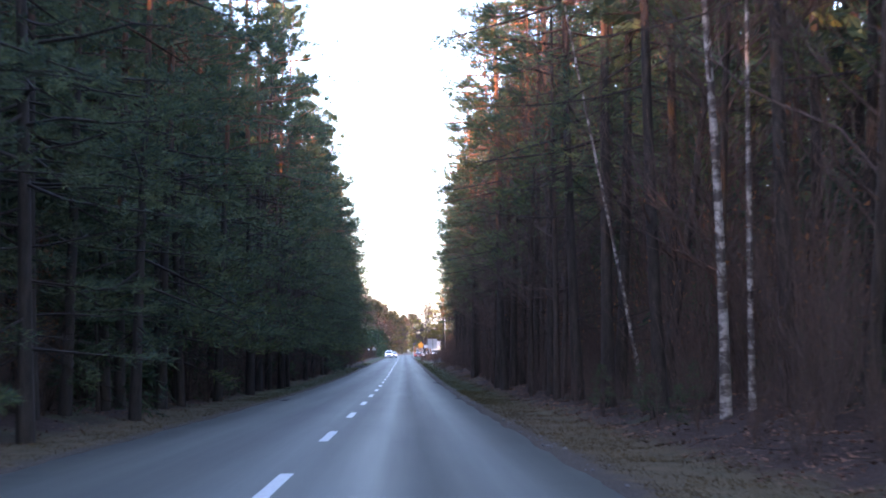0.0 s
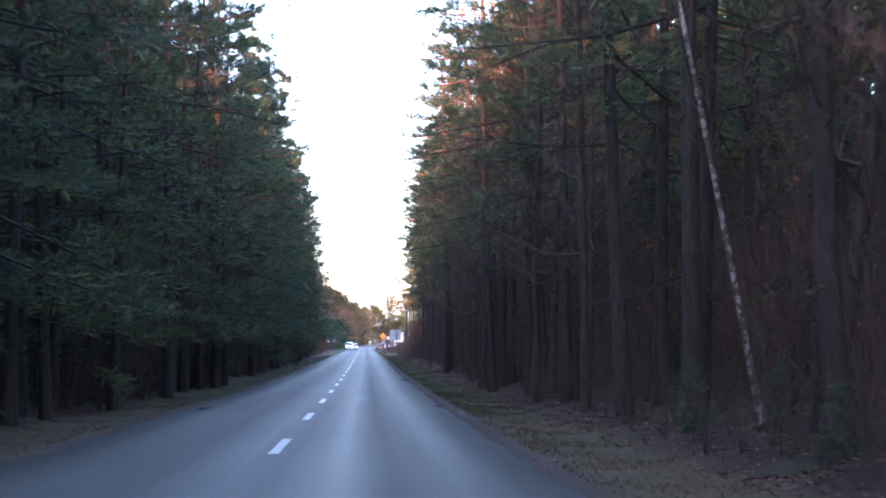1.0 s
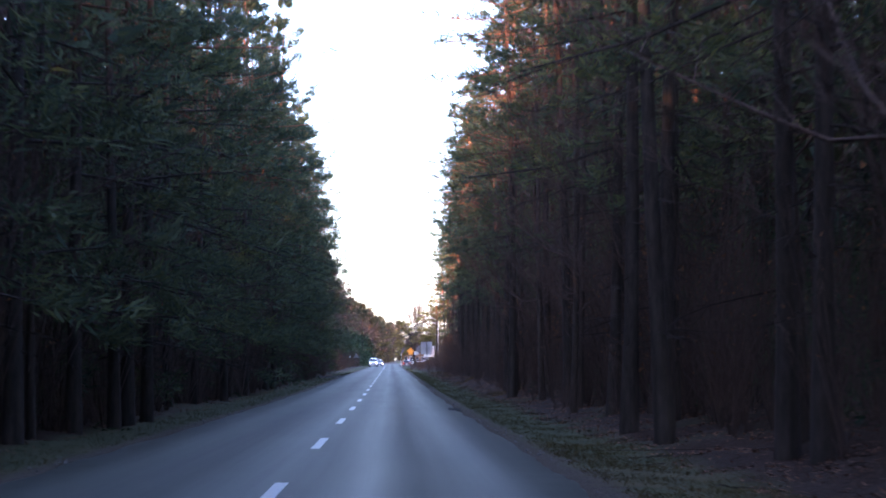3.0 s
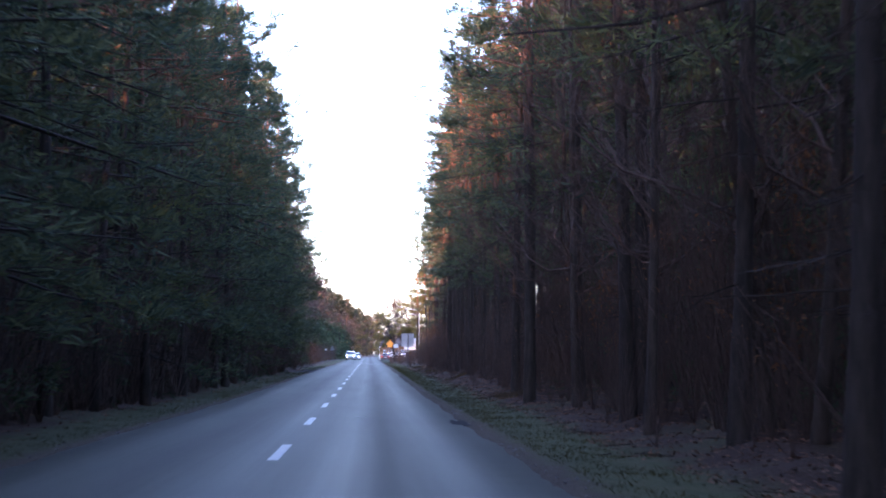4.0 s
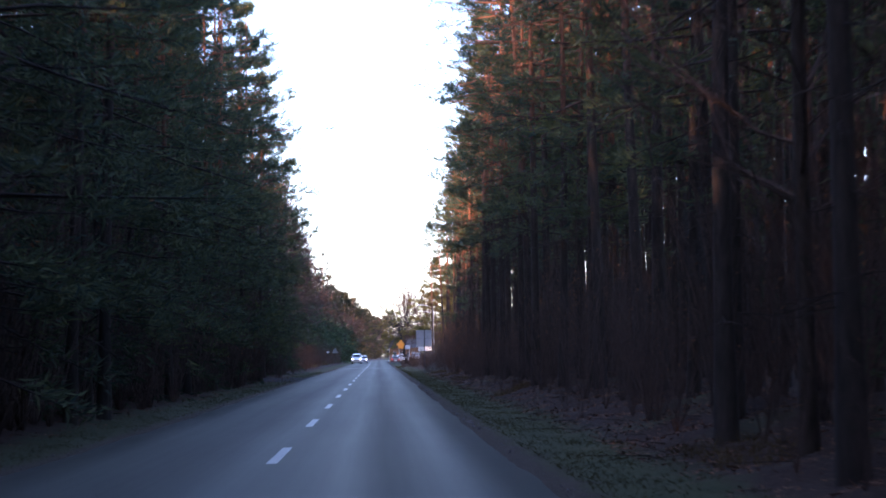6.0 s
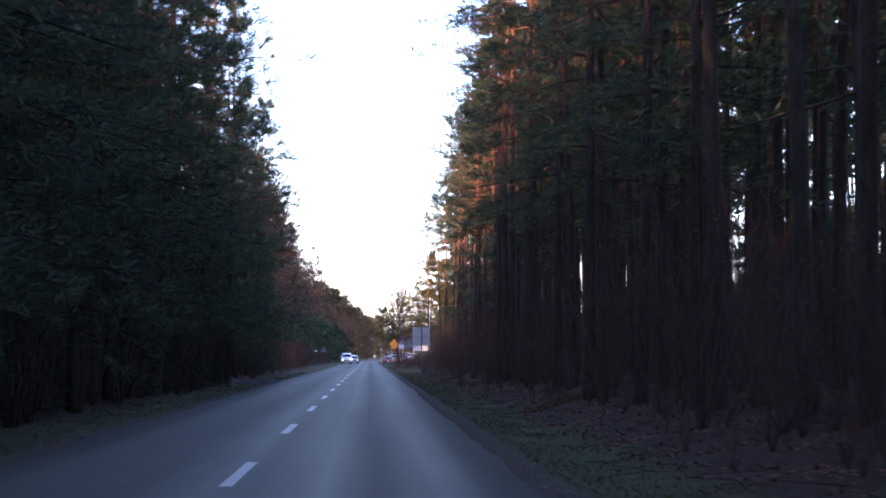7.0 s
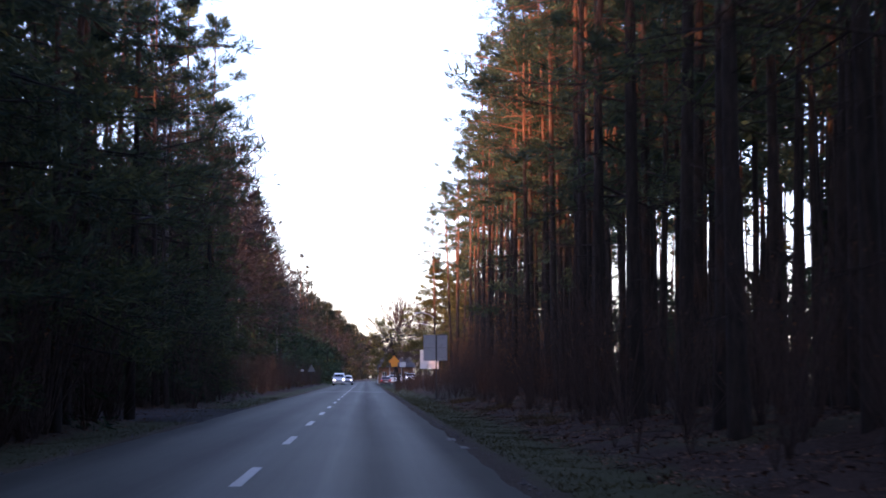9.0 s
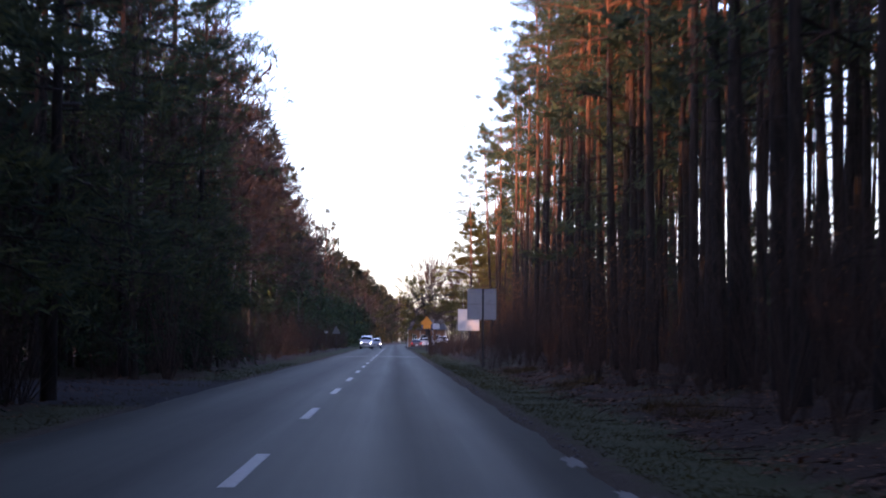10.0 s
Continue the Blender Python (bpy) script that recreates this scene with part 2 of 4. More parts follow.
def leaves(points, ways, each, length, width, spread, rng):
    """Loose thin triangles round the given points: each of them per point."""
    n = len(points) * each
    p = np.repeat(points, each, 0) + np.clip(rng.normal(0, 0.28, (n, 3)), -0.6, 0.6) * length
    d = np.repeat(ways, each, 0) + rng.normal(0, spread, (n, 3))
    d /= np.linalg.norm(d, axis=1, keepdims=True) + 1e-9
    s = np.cross(d, rng.normal(0, 1, (n, 3)))
    s /= np.linalg.norm(s, axis=1, keepdims=True) + 1e-9
    ln = length * rng.uniform(0.6, 1.35, (n, 1))
    wd = width * rng.uniform(0.6, 1.3, (n, 1))
    v = np.stack([p - s * wd / 2 + d * ln * 0.25, p + s * wd / 2 + d * ln * 0.35, p + d * ln], 1)
    v[:, 0] -= d * ln * 0.25
    return v.reshape(-1, 3), np.arange(n * 3).reshape(n, 3)


def merged(pieces):
    vs, fs, o = [], [], 0
    for v, f in pieces:
        vs.append(v)
        fs.append(f + o)
        o += len(v)
    return np.concatenate(vs), np.concatenate(fs)


# ---- trees ----
def stem(rng, height, r0, lean=0.02, sides=9, rings=10, bend=0.12):
    z = np.linspace(-0.25, height, rings)
    a, b = rng.uniform(-lean, lean, 2)
    ph = rng.uniform(0, 6.28, 2)
    x = a * z + bend * np.sin(z / height * 4 + ph[0]) - bend * math.sin(ph[0])
    y = b * z + bend * np.sin(z / height * 3 + ph[1]) - bend * math.sin(ph[1])
    path = np.stack([x, y, z], 1)
    t = np.clip(z / height, 0, 1)
    r = r0 * (1 - 0.88 * t ** 1.15) + r0 * 0.35 * np.exp(-np.clip(z, 0, None) / 0.25)
    return path, r


def limbs_on(rng, path, base, top, count, reach, rise, droop, seg=5, flat=0.0):
    """Limb paths off a stem: reach(u) and rise(u) over the crown, u from 0 at its base to 1 at the top."""
    u = np.sort(rng.uniform(0, 1, count) ** 0.9)
    z = base + (top - base) * u
    x0, y0 = np.interp(z, path[:, 2], path[:, 0]), np.interp(z, path[:, 2], path[:, 1])
    az = (np.arange(count) * 2.4 + rng.uniform(0, 1.2, count)) % (2 * np.pi)
    ln = np.array([reach(q) for q in u]) * rng.uniform(0.45, 1.12, count) * np.where((rng.random(count) < 0.2) & (u < 0.85), 1.4, 1.0)
    el = np.radians(np.array([rise(q) for q in u]) + rng.normal(0, 9, count))
    s = np.linspace(0, 1, seg)
    kink = rng.normal(0, 0.07, (count, seg, 3)).cumsum(1) * ln[:, None, None] * 0.35
    kink[:, 0] = 0
    h = np.cos(el)[:, None] * s * ln[:, None]
    zz = z[:, None] + np.sin(el)[:, None] * s * ln[:, None] - droop * ln[:, None] * s ** 2 + 0.6 * droop * ln[:, None] * s ** 3.5
    p = np.stack([x0[:, None] + np.cos(az)[:, None] * h, y0[:, None] + np.sin(az)[:, None] * h, zz], 2) + kink
    return p, ln, u


def side_twigs(rng, limbs, ln, per, lo=0.3, ratio=0.36, up=0.12):
    """Short twigs off each limb; start and end points."""
    n, k, _ = limbs.shape
    s = rng.uniform(lo, 1.0, (n, per))
    s[:, -1] = 1.0
    fi = s * (k - 1)
    i0 = np.clip(fi.astype(int), 0, k - 2)
    fr = (fi - i0)[..., None]
    r = np.arange(n)[:, None]
    start = limbs[r, i0] * (1 - fr) + limbs[r, i0 + 1] * fr
    way = limbs[r, i0 + 1] - limbs[r, i0]
    way /= np.linalg.norm(way, axis=2, keepdims=True) + 1e-9
    side = np.cross(way, np.array([0, 0, 1.0])) * np.where(rng.random((n, per, 1)) < 0.5, 1, -1)
    d = way * 0.75 + side * rng.uniform(0.3, 1.0, (n, per, 1)) + rng.normal(0, 0.15, (n, per, 3))
    d[..., 2] += up
    d /= np.linalg.norm(d, axis=2, keepdims=True) + 1e-9
    tl = (ln[:, None] * ratio * (1.25 - 0.75 * s) * rng.uniform(0.6, 1.2, (n, per)))[..., None]
    return start.reshape(-1, 3), (start + d * tl).reshape(-1, 3), d.reshape(-1, 3), tl.reshape(-1)


def pine_parts(seed, height, base, spread, limb_n, twig_n, needles, size, dead=14, rise_top=42, shape=0.55, sides=9, r0=None, spots=(0.35, 0.7, 1.0), lean=0.02, seg=4, thin=False):
    """Arrays of a pine: stem, limbs and twigs, needles."""
    rng = np.random.default_rng(seed)
    path, r = stem(rng, height, r0 or height * 0.0072, lean, sides)
    trunk = tubes(path[None], r[None], sides)

    def reach(q):
        return spread * (0.35 + 0.65 * math.sin(min(1.0, (q + 0.12) / shape) * math.pi / 2)) * max(0.16, 1 - max(0.0, (q - shape) / (1 - shape)) ** 1.6)
    lb, ln, u = limbs_on(rng, path, base, height * 0.985, limb_n, reach, lambda q: -8 + (rise_top + 8) * q ** 1.8, 0.12, seg)
    rad = (0.010 + ln * 0.011)[:, None] * np.linspace(1, 0.25, lb.shape[1])[None]
    st, en, d, tl = side_twigs(rng, lb, ln, twig_n)
    wood = [blades(lb[:, 0], lb[:, -1], 0.07, rng)] if thin else [tubes(lb, rad, 3), blades(st, en, 0.025, rng)]
    if dead:
        db, dl, _ = limbs_on(rng, path, 1.6, base + 1.0, dead, lambda q: (0.6 + 1.6 * q * rng.random()) * (2.0 if rng.random() < 0.15 else 1.0), lambda q: -8, 0.12, 4)
        wood.append(tubes(db, (0.008 + dl * 0.008)[:, None] * np.linspace(1, 0.3, 4)[None], 3))
        s2, e2, d2, l2 = side_twigs(rng, db, dl, 6, 0.3, 0.5, -0.05)
        wood.append(blades(s2, e2, 0.02, rng))
        wood.append(blades(*side_twigs(rng, np.stack([s2, e2], 1), l2, 3, 0.3, 0.6, -0.05)[:2], 0.012, rng))
    pts = np.concatenate([st + (en - st) * q for q in spots])
    ways = np.concatenate([d] * len(spots)) + np.array([0, 0, 0.25])
    crown = leaves(pts, ways, needles, size[0], size[1], 0.55, rng)
    return trunk, merged(wood), crown


def spruce_parts(seed, height, spread, limb_n, twig_n, needles, size):
    rng = np.random.default_rng(seed)
    path, r = stem(rng, height, height * 0.009, 0.01, 5, 5, 0.05)
    lb, ln, u = limbs_on(rng, path, 0.3, height * 0.99, limb_n, lambda q: spread * (1.0 - 0.93 * q), lambda q: -12 + 40 * q, 0.22)
    st, en, d, tl = side_twigs(rng, lb, ln, twig_n, 0.2, 0.34, -0.12)
    pts = np.concatenate([st + (en - st) * q for q in (0.3, 1.0)])
    return tubes(path[None], r[None], 5), blades(lb[:, 0], lb[:, -1], 0.04, rng), leaves(pts, np.concatenate([d, d]) + np.array([0, 0, -0.15]), needles, size[0], size[1], 0.5, rng)


def bare_parts(seed, height, base, spread, limb_n, twig_n, r0, rise=48, fine=3, lean=0.05, thick=1.0, taper=0.75, lift=14):
    """A leafless broad-leaved tree: stem, and limbs with two orders of twigs."""
    rng = np.random.default_rng(seed)
    path, r = stem(rng, height, r0, lean, 9, 12, 0.25)
    lb, ln, u = limbs_on(rng, path, base, height * 0.97, limb_n, lambda q: spread * (1.05 - taper * q), lambda q: rise + lift * q, 0.02, 6)
    wood = [tubes(lb, (0.007 + ln * 0.0052)[:, None] * np.linspace(1, 0.2, 6)[None], 4)]
    st, en, d, tl = side_twigs(rng, lb, ln, twig_n, 0.2, 0.45, 0.25)
    mid = (st + en) / 2 + rng.normal(0, 0.05, st.shape) * tl[:, None]
    tw = np.stack([st, mid, en], 1)
    wood.append(blades(st, en, 0.022 * thick, rng))
    s2, e2, d2, t2 = side_twigs(rng, tw, tl, fine, 0.2, 0.55, 0.2)
    wood.append(blades(s2, e2, 0.014 * thick, rng))
    return tubes(path[None], r[None], 9), merged(wood), (e2, d2)


def tree_thing(name, label, category, group, stem_arr, wood_arr, crown_arr, mats):
    """A tree as trunk (with its limbs) and crown."""
    root = tagged(new(name), label, category, group)
    if crown_arr is None:
        part_mesh("trunk", tri_mesh("trunk", *stem_arr, mats[0], True), root)
        part_mesh("crown", tri_mesh("crown", *wood_arr, mats[1], True), root, "bare brown twigs")
    else:
        part_mesh("trunk", tri_mesh("trunk", *merged([stem_arr, wood_arr]), mats[0], True), root)
        part_mesh("crown", tri_mesh("crown", *crown_arr, mats[2]), root, "dark green needles")
    return root


def ground_height(x, y):
    """The ground's height; the road's bed lies between -3.4 and 3.4."""
    x, y = np.asarray(x, float), np.asarray(y, float)
    c = road_centre(y)
    a = np.abs(x - c)
    z = np.where(a < 3.3, -0.14, -0.075 - 0.05 * np.clip((a - 3.3) / 1.6, 0, 1))
    right = (x > c)
    bank = np.where(right, 0.85, 0.35) * (0.75 + 0.25 * np.sin(y * 0.05))
    z = z + bank * np.clip((a - 5.1) / 3.4, 0, 1) ** 1.2
    rough = np.clip((a - 4.2) / 2.0, 0, 1)
    z = z + rough * (0.10 * np.sin(x * 1.3 + y * 0.7) * np.sin(y * 0.9 - x * 0.4) + 0.07 * np.sin(x * 3.1 + 1.7 * y) * np.sin(2.3 * y - x))
    drive = np.clip((13 - np.abs(y - 213)) / 3.5, 0, 1) * np.clip((a - 3.3) / 0.4, 0, 1) * np.clip((16 - a) / 2, 0, 1) * (~right)
    return z * (1 - drive) - 0.098 * drive + road_lift(y)


def road_lift(y):
    """The road comes down a slight slope and levels out at 145 m."""
    return 4.6e-5 * np.clip(145 - np.asarray(y, float), 0, 200) ** 2


def road_centre(y):
    y = np.asarray(y, float)
    return np.where(y > 480, (y - 480) ** 2 / 5000.0, 0.0)


def gz(x, y):
    return float(ground_height(x, y))


# ---- ground and road ----
def grid_mesh(name, xs, ys, height, material, shift=None):
    X, Y = np.meshgrid(xs, ys)
    if shift is not None:
        X = X + shift(Y)
    Z = height(X, Y)
    v = np.stack([X, Y, Z], -1).reshape(-1, 3)
    nx, ny = len(xs), len(ys)
    i = np.arange(nx * ny).reshape(ny, nx)
    a, b, c, d = i[:-1, :-1], i[:-1, 1:], i[1:, 1:], i[1:, :-1]
    f = np.concatenate([np.stack([a, b, c], -1).reshape(-1, 3), np.stack([a, c, d], -1).reshape(-1, 3)])
    return tri_mesh(name, v, f, material, True)


gxs = np.concatenate([[-2500, -800, -300, -150, -80, -50], np.arange(-34, -11, 2.0), np.arange(-11, -4, 0.35), np.arange(-4, 4.01, 0.4),
                      np.arange(4.35, 11, 0.35), np.arange(12, 35, 2.0), [50, 80, 150, 300, 800, 2500]])
gys = np.concatenate([[-1500, -300, -80], np.arange(-30, 260, 0.9), np.arange(262, 480, 4.0), [500, 520, 540, 560, 580, 600, 640, 700, 760, 820, 900, 1500, 3500]])
tagged(new("ground", grid_mesh("ground", gxs, gys, ground_height, GROUND)), "forest floor of brown leaf litter with grassy road verges", "ground", kind="structure")


def build_road():
    rng = np.random.default_rng(5)
    ys = np.concatenate([np.arange(-40, 260, 0.35), np.arange(260, 450, 3.0), np.arange(450, 820, 6.0)])
    xs = np.array([-3.36, -3.3, -2.5, -1.2, 0, 1.2, 2.5, 3.3, 3.36])
    X, Y = np.meshgrid(xs, ys)
    le, re = rng.normal(0, 1, len(ys)), rng.normal(0, 1, len(ys))
    for e, cols, s in ((le, (0, 1), -1), (re, (7, 8), 1)):
        slow = np.convolve(e, np.ones(9) / 9, "same") * 0.10 + e * 0.010
        X[:, cols] += (s * slow)[:, None]
    off = road_centre(Y)
    Z = -0.016 * np.abs(X) + road_lift(Y)
    Z[:, 0] -= 0.13
    Z[:, -1] -= 0.13
    v = np.stack([X + off, Y, Z], -1).reshape(-1, 3)
    ny, nx = X.shape
    i = np.arange(nx * ny).reshape(ny, nx)
    a, b, c, d = i[:-1, :-1], i[:-1, 1:], i[1:, 1:], i[1:, :-1]
    f = np.concatenate([np.stack([a, b, c], -1).reshape(-1, 3), np.stack([a, c, d], -1).reshape(-1, 3)])
    return tagged(new("road", tri_mesh("road", v, f, ASPHALT, True)), "worn grey asphalt country road with polished wheel tracks", "road", kind="structure")


ROAD = build_road()
dash_me = mesh_from("dash", [(-0.07, -2, 0), (0.07, -2.01, 0), (0.068, 0, 0), (0.07, 2, 0), (-0.07, 1.99, 0), (-0.066, 0, 0),
                             (-0.08, -2.02, -0.01), (0.08, -2.02, -0.01), (0.08, 2.02, -0.01), (-0.08, 2.02, -0.01)],
                    [(0, 1, 2, 5), (5, 2, 3, 4), (6, 7, 1, 0), (7, 8, 3, 1), (8, 9, 4, 3), (9, 6, 0, 4)], PAINT)
for k in range(-1, 35):
    o = new("dash", dash_me)
    o.parent = ROAD
    y = 5.63 + 12 * k
    o.location = (0, y, 0.004 + float(road_lift(y)))
    o.rotation_euler = (math.atan(-9.2e-5 * max(0.0, 145 - y)), 0, 0)


# ---- woods along the road ----
rnd = random.Random(11)
PINE_MATS = (PINE_BARK, PINE_BARK, NEEDLE)
FINE, COARSE, TUFT = (0.27, 0.05), (0.46, 0.09), (0.17, 0.03)
PINES, LEAFLESS = "pines along the road", "leafless trees along the road"


def pine(label, *args, **kw):
    return tree_thing("pine_tree", label, "tree", PINES, *pine_parts(*args, **kw), PINE_MATS)


def set_tree(proto, x, y, scale=1.0, turn=None, tilt=0.0):
    m = pose(x, y, gz(x, y) - 0.05, rnd.uniform(-tilt, tilt), rnd.uniform(-tilt, tilt), rnd.uniform(0, 360) if turn is None else turn)
    ob = copy_thing(proto, m)
    ob.scale = (scale, scale, scale * rnd.uniform(0.95, 1.05))
    return ob


LOW_PINE = "tall dark green pine with branches down to the ground"
HIGH_PINE = "tall pine with bare lower trunk and dead branch stubs"
THIN_PINE = "slender pine with reddish bare trunk and small high crown"
EDGE_LEFT = [pine(LOW_PINE, 100 + i, h, b, s, 60, 6, 8, (0.31, 0.058), 8, shape=0.4, seg=3)
             for i, (h, b, s) in enumerate(((20.5, 1.2, 3.6), (22.0, 1.8, 3.4), (19.0, 1.0, 3.7), (21.0, 2.6, 3.3)))]
NEAR_LEFT = [pine(LOW_PINE, 180 + i, h, b, 3.5, 62, 7, 15, TUFT, 8, shape=0.4, seg=4) for i, (h, b) in enumerate(((21.0, 1.3), (20.0, 2.2)))]
NEAR_RIGHT = [pine(HIGH_PINE, 190 + i, h, b, 3.2, 50, 7, 15, TUFT, 22, shape=0.45, seg=4) for i, (h, b) in enumerate(((21.0, 6.0), (20.0, 7.5)))]
BACK_LEFT = [pine(LOW_PINE, 150 + i, h, b, s, 44, 5, 6, COARSE, 6, shape=0.4, sides=7, spots=(0.5, 1.0))
             for i, (h, b, s) in enumerate(((20.5, 1.5, 3.4), (22.0, 2.0, 3.3), (19.5, 1.2, 3.5)))]
EDGE_RIGHT = [pine(HIGH_PINE, 200 + i, h, b, s, 50, 6, 7, FINE, 22, shape=0.45, seg=3)
              for i, (h, b, s) in enumerate(((20.5, 5.5, 3.3), (22.0, 7.5, 3.1), (19.5, 4.5, 3.4), (21.5, 6.5, 3.0)))]
BACK_RIGHT = [pine(HIGH_PINE, 250 + i, h, b, s, 34, 5, 6, COARSE, 18, shape=0.45, sides=7, spots=(0.5, 1.0))
              for i, (h, b, s) in enumerate(((20.5, 6.0, 3.2), (22.0, 7.5, 3.0), (19.5, 5.0, 3.3)))]
TALL = [pine(THIN_PINE, 300 + i, h, b, s, 36, 6, 7, FINE, 20, rise_top=48, shape=0.4, r0=0.16)
        for i, (h, b, s) in enumerate(((22.0, 13.0, 2.5), (23.5, 14.5, 2.3), (20.5, 12.0, 2.6)))]


def bare_tree(seed, name, label, bark, twig, **kw):
    st, wd, _ = bare_parts(seed, **kw)
    return tree_thing(name, label, "tree", LEAFLESS, st, wd, None, (bark, twig))


BIRCHES = [bare_tree(401 + i, "birch_tree", "leafless birch with white and black banded trunk", BIRCH, TWIG,
                     height=h, base=5.0, spread=3.2, limb_n=44, twig_n=12, r0=0.13, rise=42, fine=5) for i, h in enumerate((18.0, 20.0))]
FAR_BIRCHES = [bare_tree(411 + i, "birch_tree", "leafless birch with fine twigs above the pines", BIRCH, TWIG,
                         height=h, base=6.0, spread=3.4, limb_n=40, twig_n=9, r0=0.13, rise=46, fine=4, thick=2.6) for i, h in enumerate((18.5, 20.0))]
BARE = [bare_tree(420 + i, "bare_tree", "leafless broad-leaved tree with reddish brown twigs", GREY_BARK, TWIG,
                  height=h, base=2.2, spread=3.6, limb_n=54, twig_n=13, r0=0.11, rise=36, fine=6) for i, h in enumerate((16.0, 18.5, 14.0))]

# front of the wood on the left
y = 14.0
k = 0
while y < 262:
    x = (-5.55 if 72 < y < 98 else -5.9 if 30 < y < 150 else -6.5) + rnd.uniform(-0.9, 0.6)
    if not 206 < y < 221:
        if y < 225:
            if rnd.random() < 0.1:
                set_tree(rnd.choice(BARE), x - 0.6, y, rnd.uniform(0.85, 1.0), tilt=2)
            else:
                set_tree((NEAR_LEFT if y < 42 else EDGE_LEFT)[k % 2 if y < 42 else k % 4], x, y, rnd.uniform(0.92, 1.08), tilt=1.5)
        elif rnd.random() < (0.08 if y < 243 else 0.4):
            set_tree(rnd.choice(BIRCHES), x - 1.6, y, rnd.uniform(0.85, 0.95), tilt=2)
        else:
            set_tree(EDGE_LEFT[k % 4], x - (0.9 if y < 243 else 1.9), y, rnd.uniform(0.86, 0.98) * (1.08 if y < 243 else 0.66), tilt=1.5)
        k += 1
    y += rnd.uniform(2.3, 3.6)
# second row on the left
y = 22.0
while y < 262:
    if not 207 < y < 221:
        set_tree(rnd.choice(BACK_LEFT), -10.4 + rnd.uniform(-1, 1), y, rnd.uniform(0.9, 1.1) * (1 if y < 244 else 0.66), tilt=1.5)
    y += rnd.uniform(2.2, 3.2)
# unseen pines beside and behind the start, added to block the sun
for y in range(-60, 14, 6):
    set_tree(BACK_LEFT[y % 3], -7.5 + rnd.uniform(-1, 0.5), y, 1.0, tilt=1.5)
    set_tree(BACK_RIGHT[y % 3], 8.0 + rnd.uniform(-0.5, 1), y + 3, 1.0, tilt=1.5)
# front of the wood on the right: leafless trees mixed in at first, pines further on
y = 13.0
while y < 262:
    x = (8.0 if 21 < y < 29.5 else 6.3 if 48 < y < 125 else 6.6 if 125 < y < 165 else 6.9) + rnd.uniform(-0.6, 0.9)
    if y < 122 and rnd.random() < 0.48:
        set_tree(rnd.choice(BARE), x + 0.3, y, rnd.uniform(0.85, 1.05), tilt=3)
    elif y < 130:
        set_tree(rnd.choice(NEAR_RIGHT if y < 42 else EDGE_RIGHT), x, y, rnd.uniform(0.92, 1.05), tilt=1.5)
    elif y < 205:
        set_tree(rnd.choice(EDGE_RIGHT if rnd.random() < (0.65 if y < 165 else 0.55) else TALL), x + 0.6, y, rnd.uniform(0.9, 1.04), tilt=1.5)
    else:
        set_tree(rnd.choice(TALL if rnd.random() < 0.7 else EDGE_RIGHT), x + 2.2, y, rnd.uniform(0.88, 1.02), tilt=1.5)
    y += rnd.uniform(2.6, 4.2)
copy_thing(BIRCHES[0], pose(6.75, 29.7, gz(6.75, 29.7), 0, -3.5, 20)).scale = (0.68, 0.68, 0.9)
copy_thing(BIRCHES[1], pose(7.1, 29.2, gz(7.1, 29.2), 0, -2.0, 80)).scale = (0.42, 0.42, 0.7)
copy_thing(BIRCHES[1], pose(7.0, 41.0, gz(7.0, 41.0), 0, -10.0, 15)).scale = (0.36, 0.36, 0.72)
copy_thing(BARE[2], pose(6.6, 36.2, gz(6.6, 36.2), 0, -8.0, 200))
# pines that close the gaps between the leafless trees
for x, y, q, turn in ((7.3, 51, 0, 40), (6.9, 64, 1, 130), (6.7, 72, 0, 250), (6.5, 81, 1, 10), (6.7, 90, 0, 300), (6.8, 101, 1, 200), (7.3, 113, 0, 90)):
    copy_thing(EDGE_RIGHT[q], pose(x, y, gz(x, y), 0, 1.0, turn))
# second row on the right
y = 20.0
while y < 262:
    set_tree(rnd.choice(TALL if y > 130 and rnd.random() < 0.75 else BACK_RIGHT), 10.7 + rnd.uniform(-1.2, 1.2), y, rnd.uniform(0.9, 1.06), tilt=1.5)
    y += rnd.uniform(3.0, 4.3) if y < 130 else rnd.uniform(3.6, 5.2)
# slender sunlit pines beyond, and leafless crowns over the left wood
for x, y, q, sc in ((9.3, 340, 1, 0.90), (11.5, 334, 0, 0.92), (10.2, 318, 2, 0.95), (12.6, 322, 1, 0.9), (9.8, 304, 0, 0.94), (12.0, 298, 2, 0.98),
                    (10.0, 288, 1, 0.9), (13.0, 281, 0, 0.97), (9.6, 274, 2, 0.96), (11.6, 267, 1, 0.93), (14.5, 310, 2, 0.95), (15.0, 290, 1, 0.95)):
    set_tree(TALL[q], x, y, sc, tilt=2)
for x, y, q in ((-8.6, 232, 1), (-9.0, 244, 0), (-9.0, 254, 1), (-9.0, 262, 0), (-8.8, 270, 1), (-9.6, 279, 0), (-9.0, 288, 1), (-9.5, 300, 0), (-9.2, 316, 1), (-9.0, 350, 0)):
    set_tree(FAR_BIRCHES[q], x, y, 0.95, tilt=3)


def forget(protos):
    for proto in protos:
        for o in (*proto.children_recursive, proto):
            bpy.data.objects.remove(o)


forget(NEAR_LEFT + NEAR_RIGHT + EDGE_LEFT + BACK_LEFT + EDGE_RIGHT + BACK_RIGHT + TALL + BIRCHES + FAR_BIRCHES + BARE)


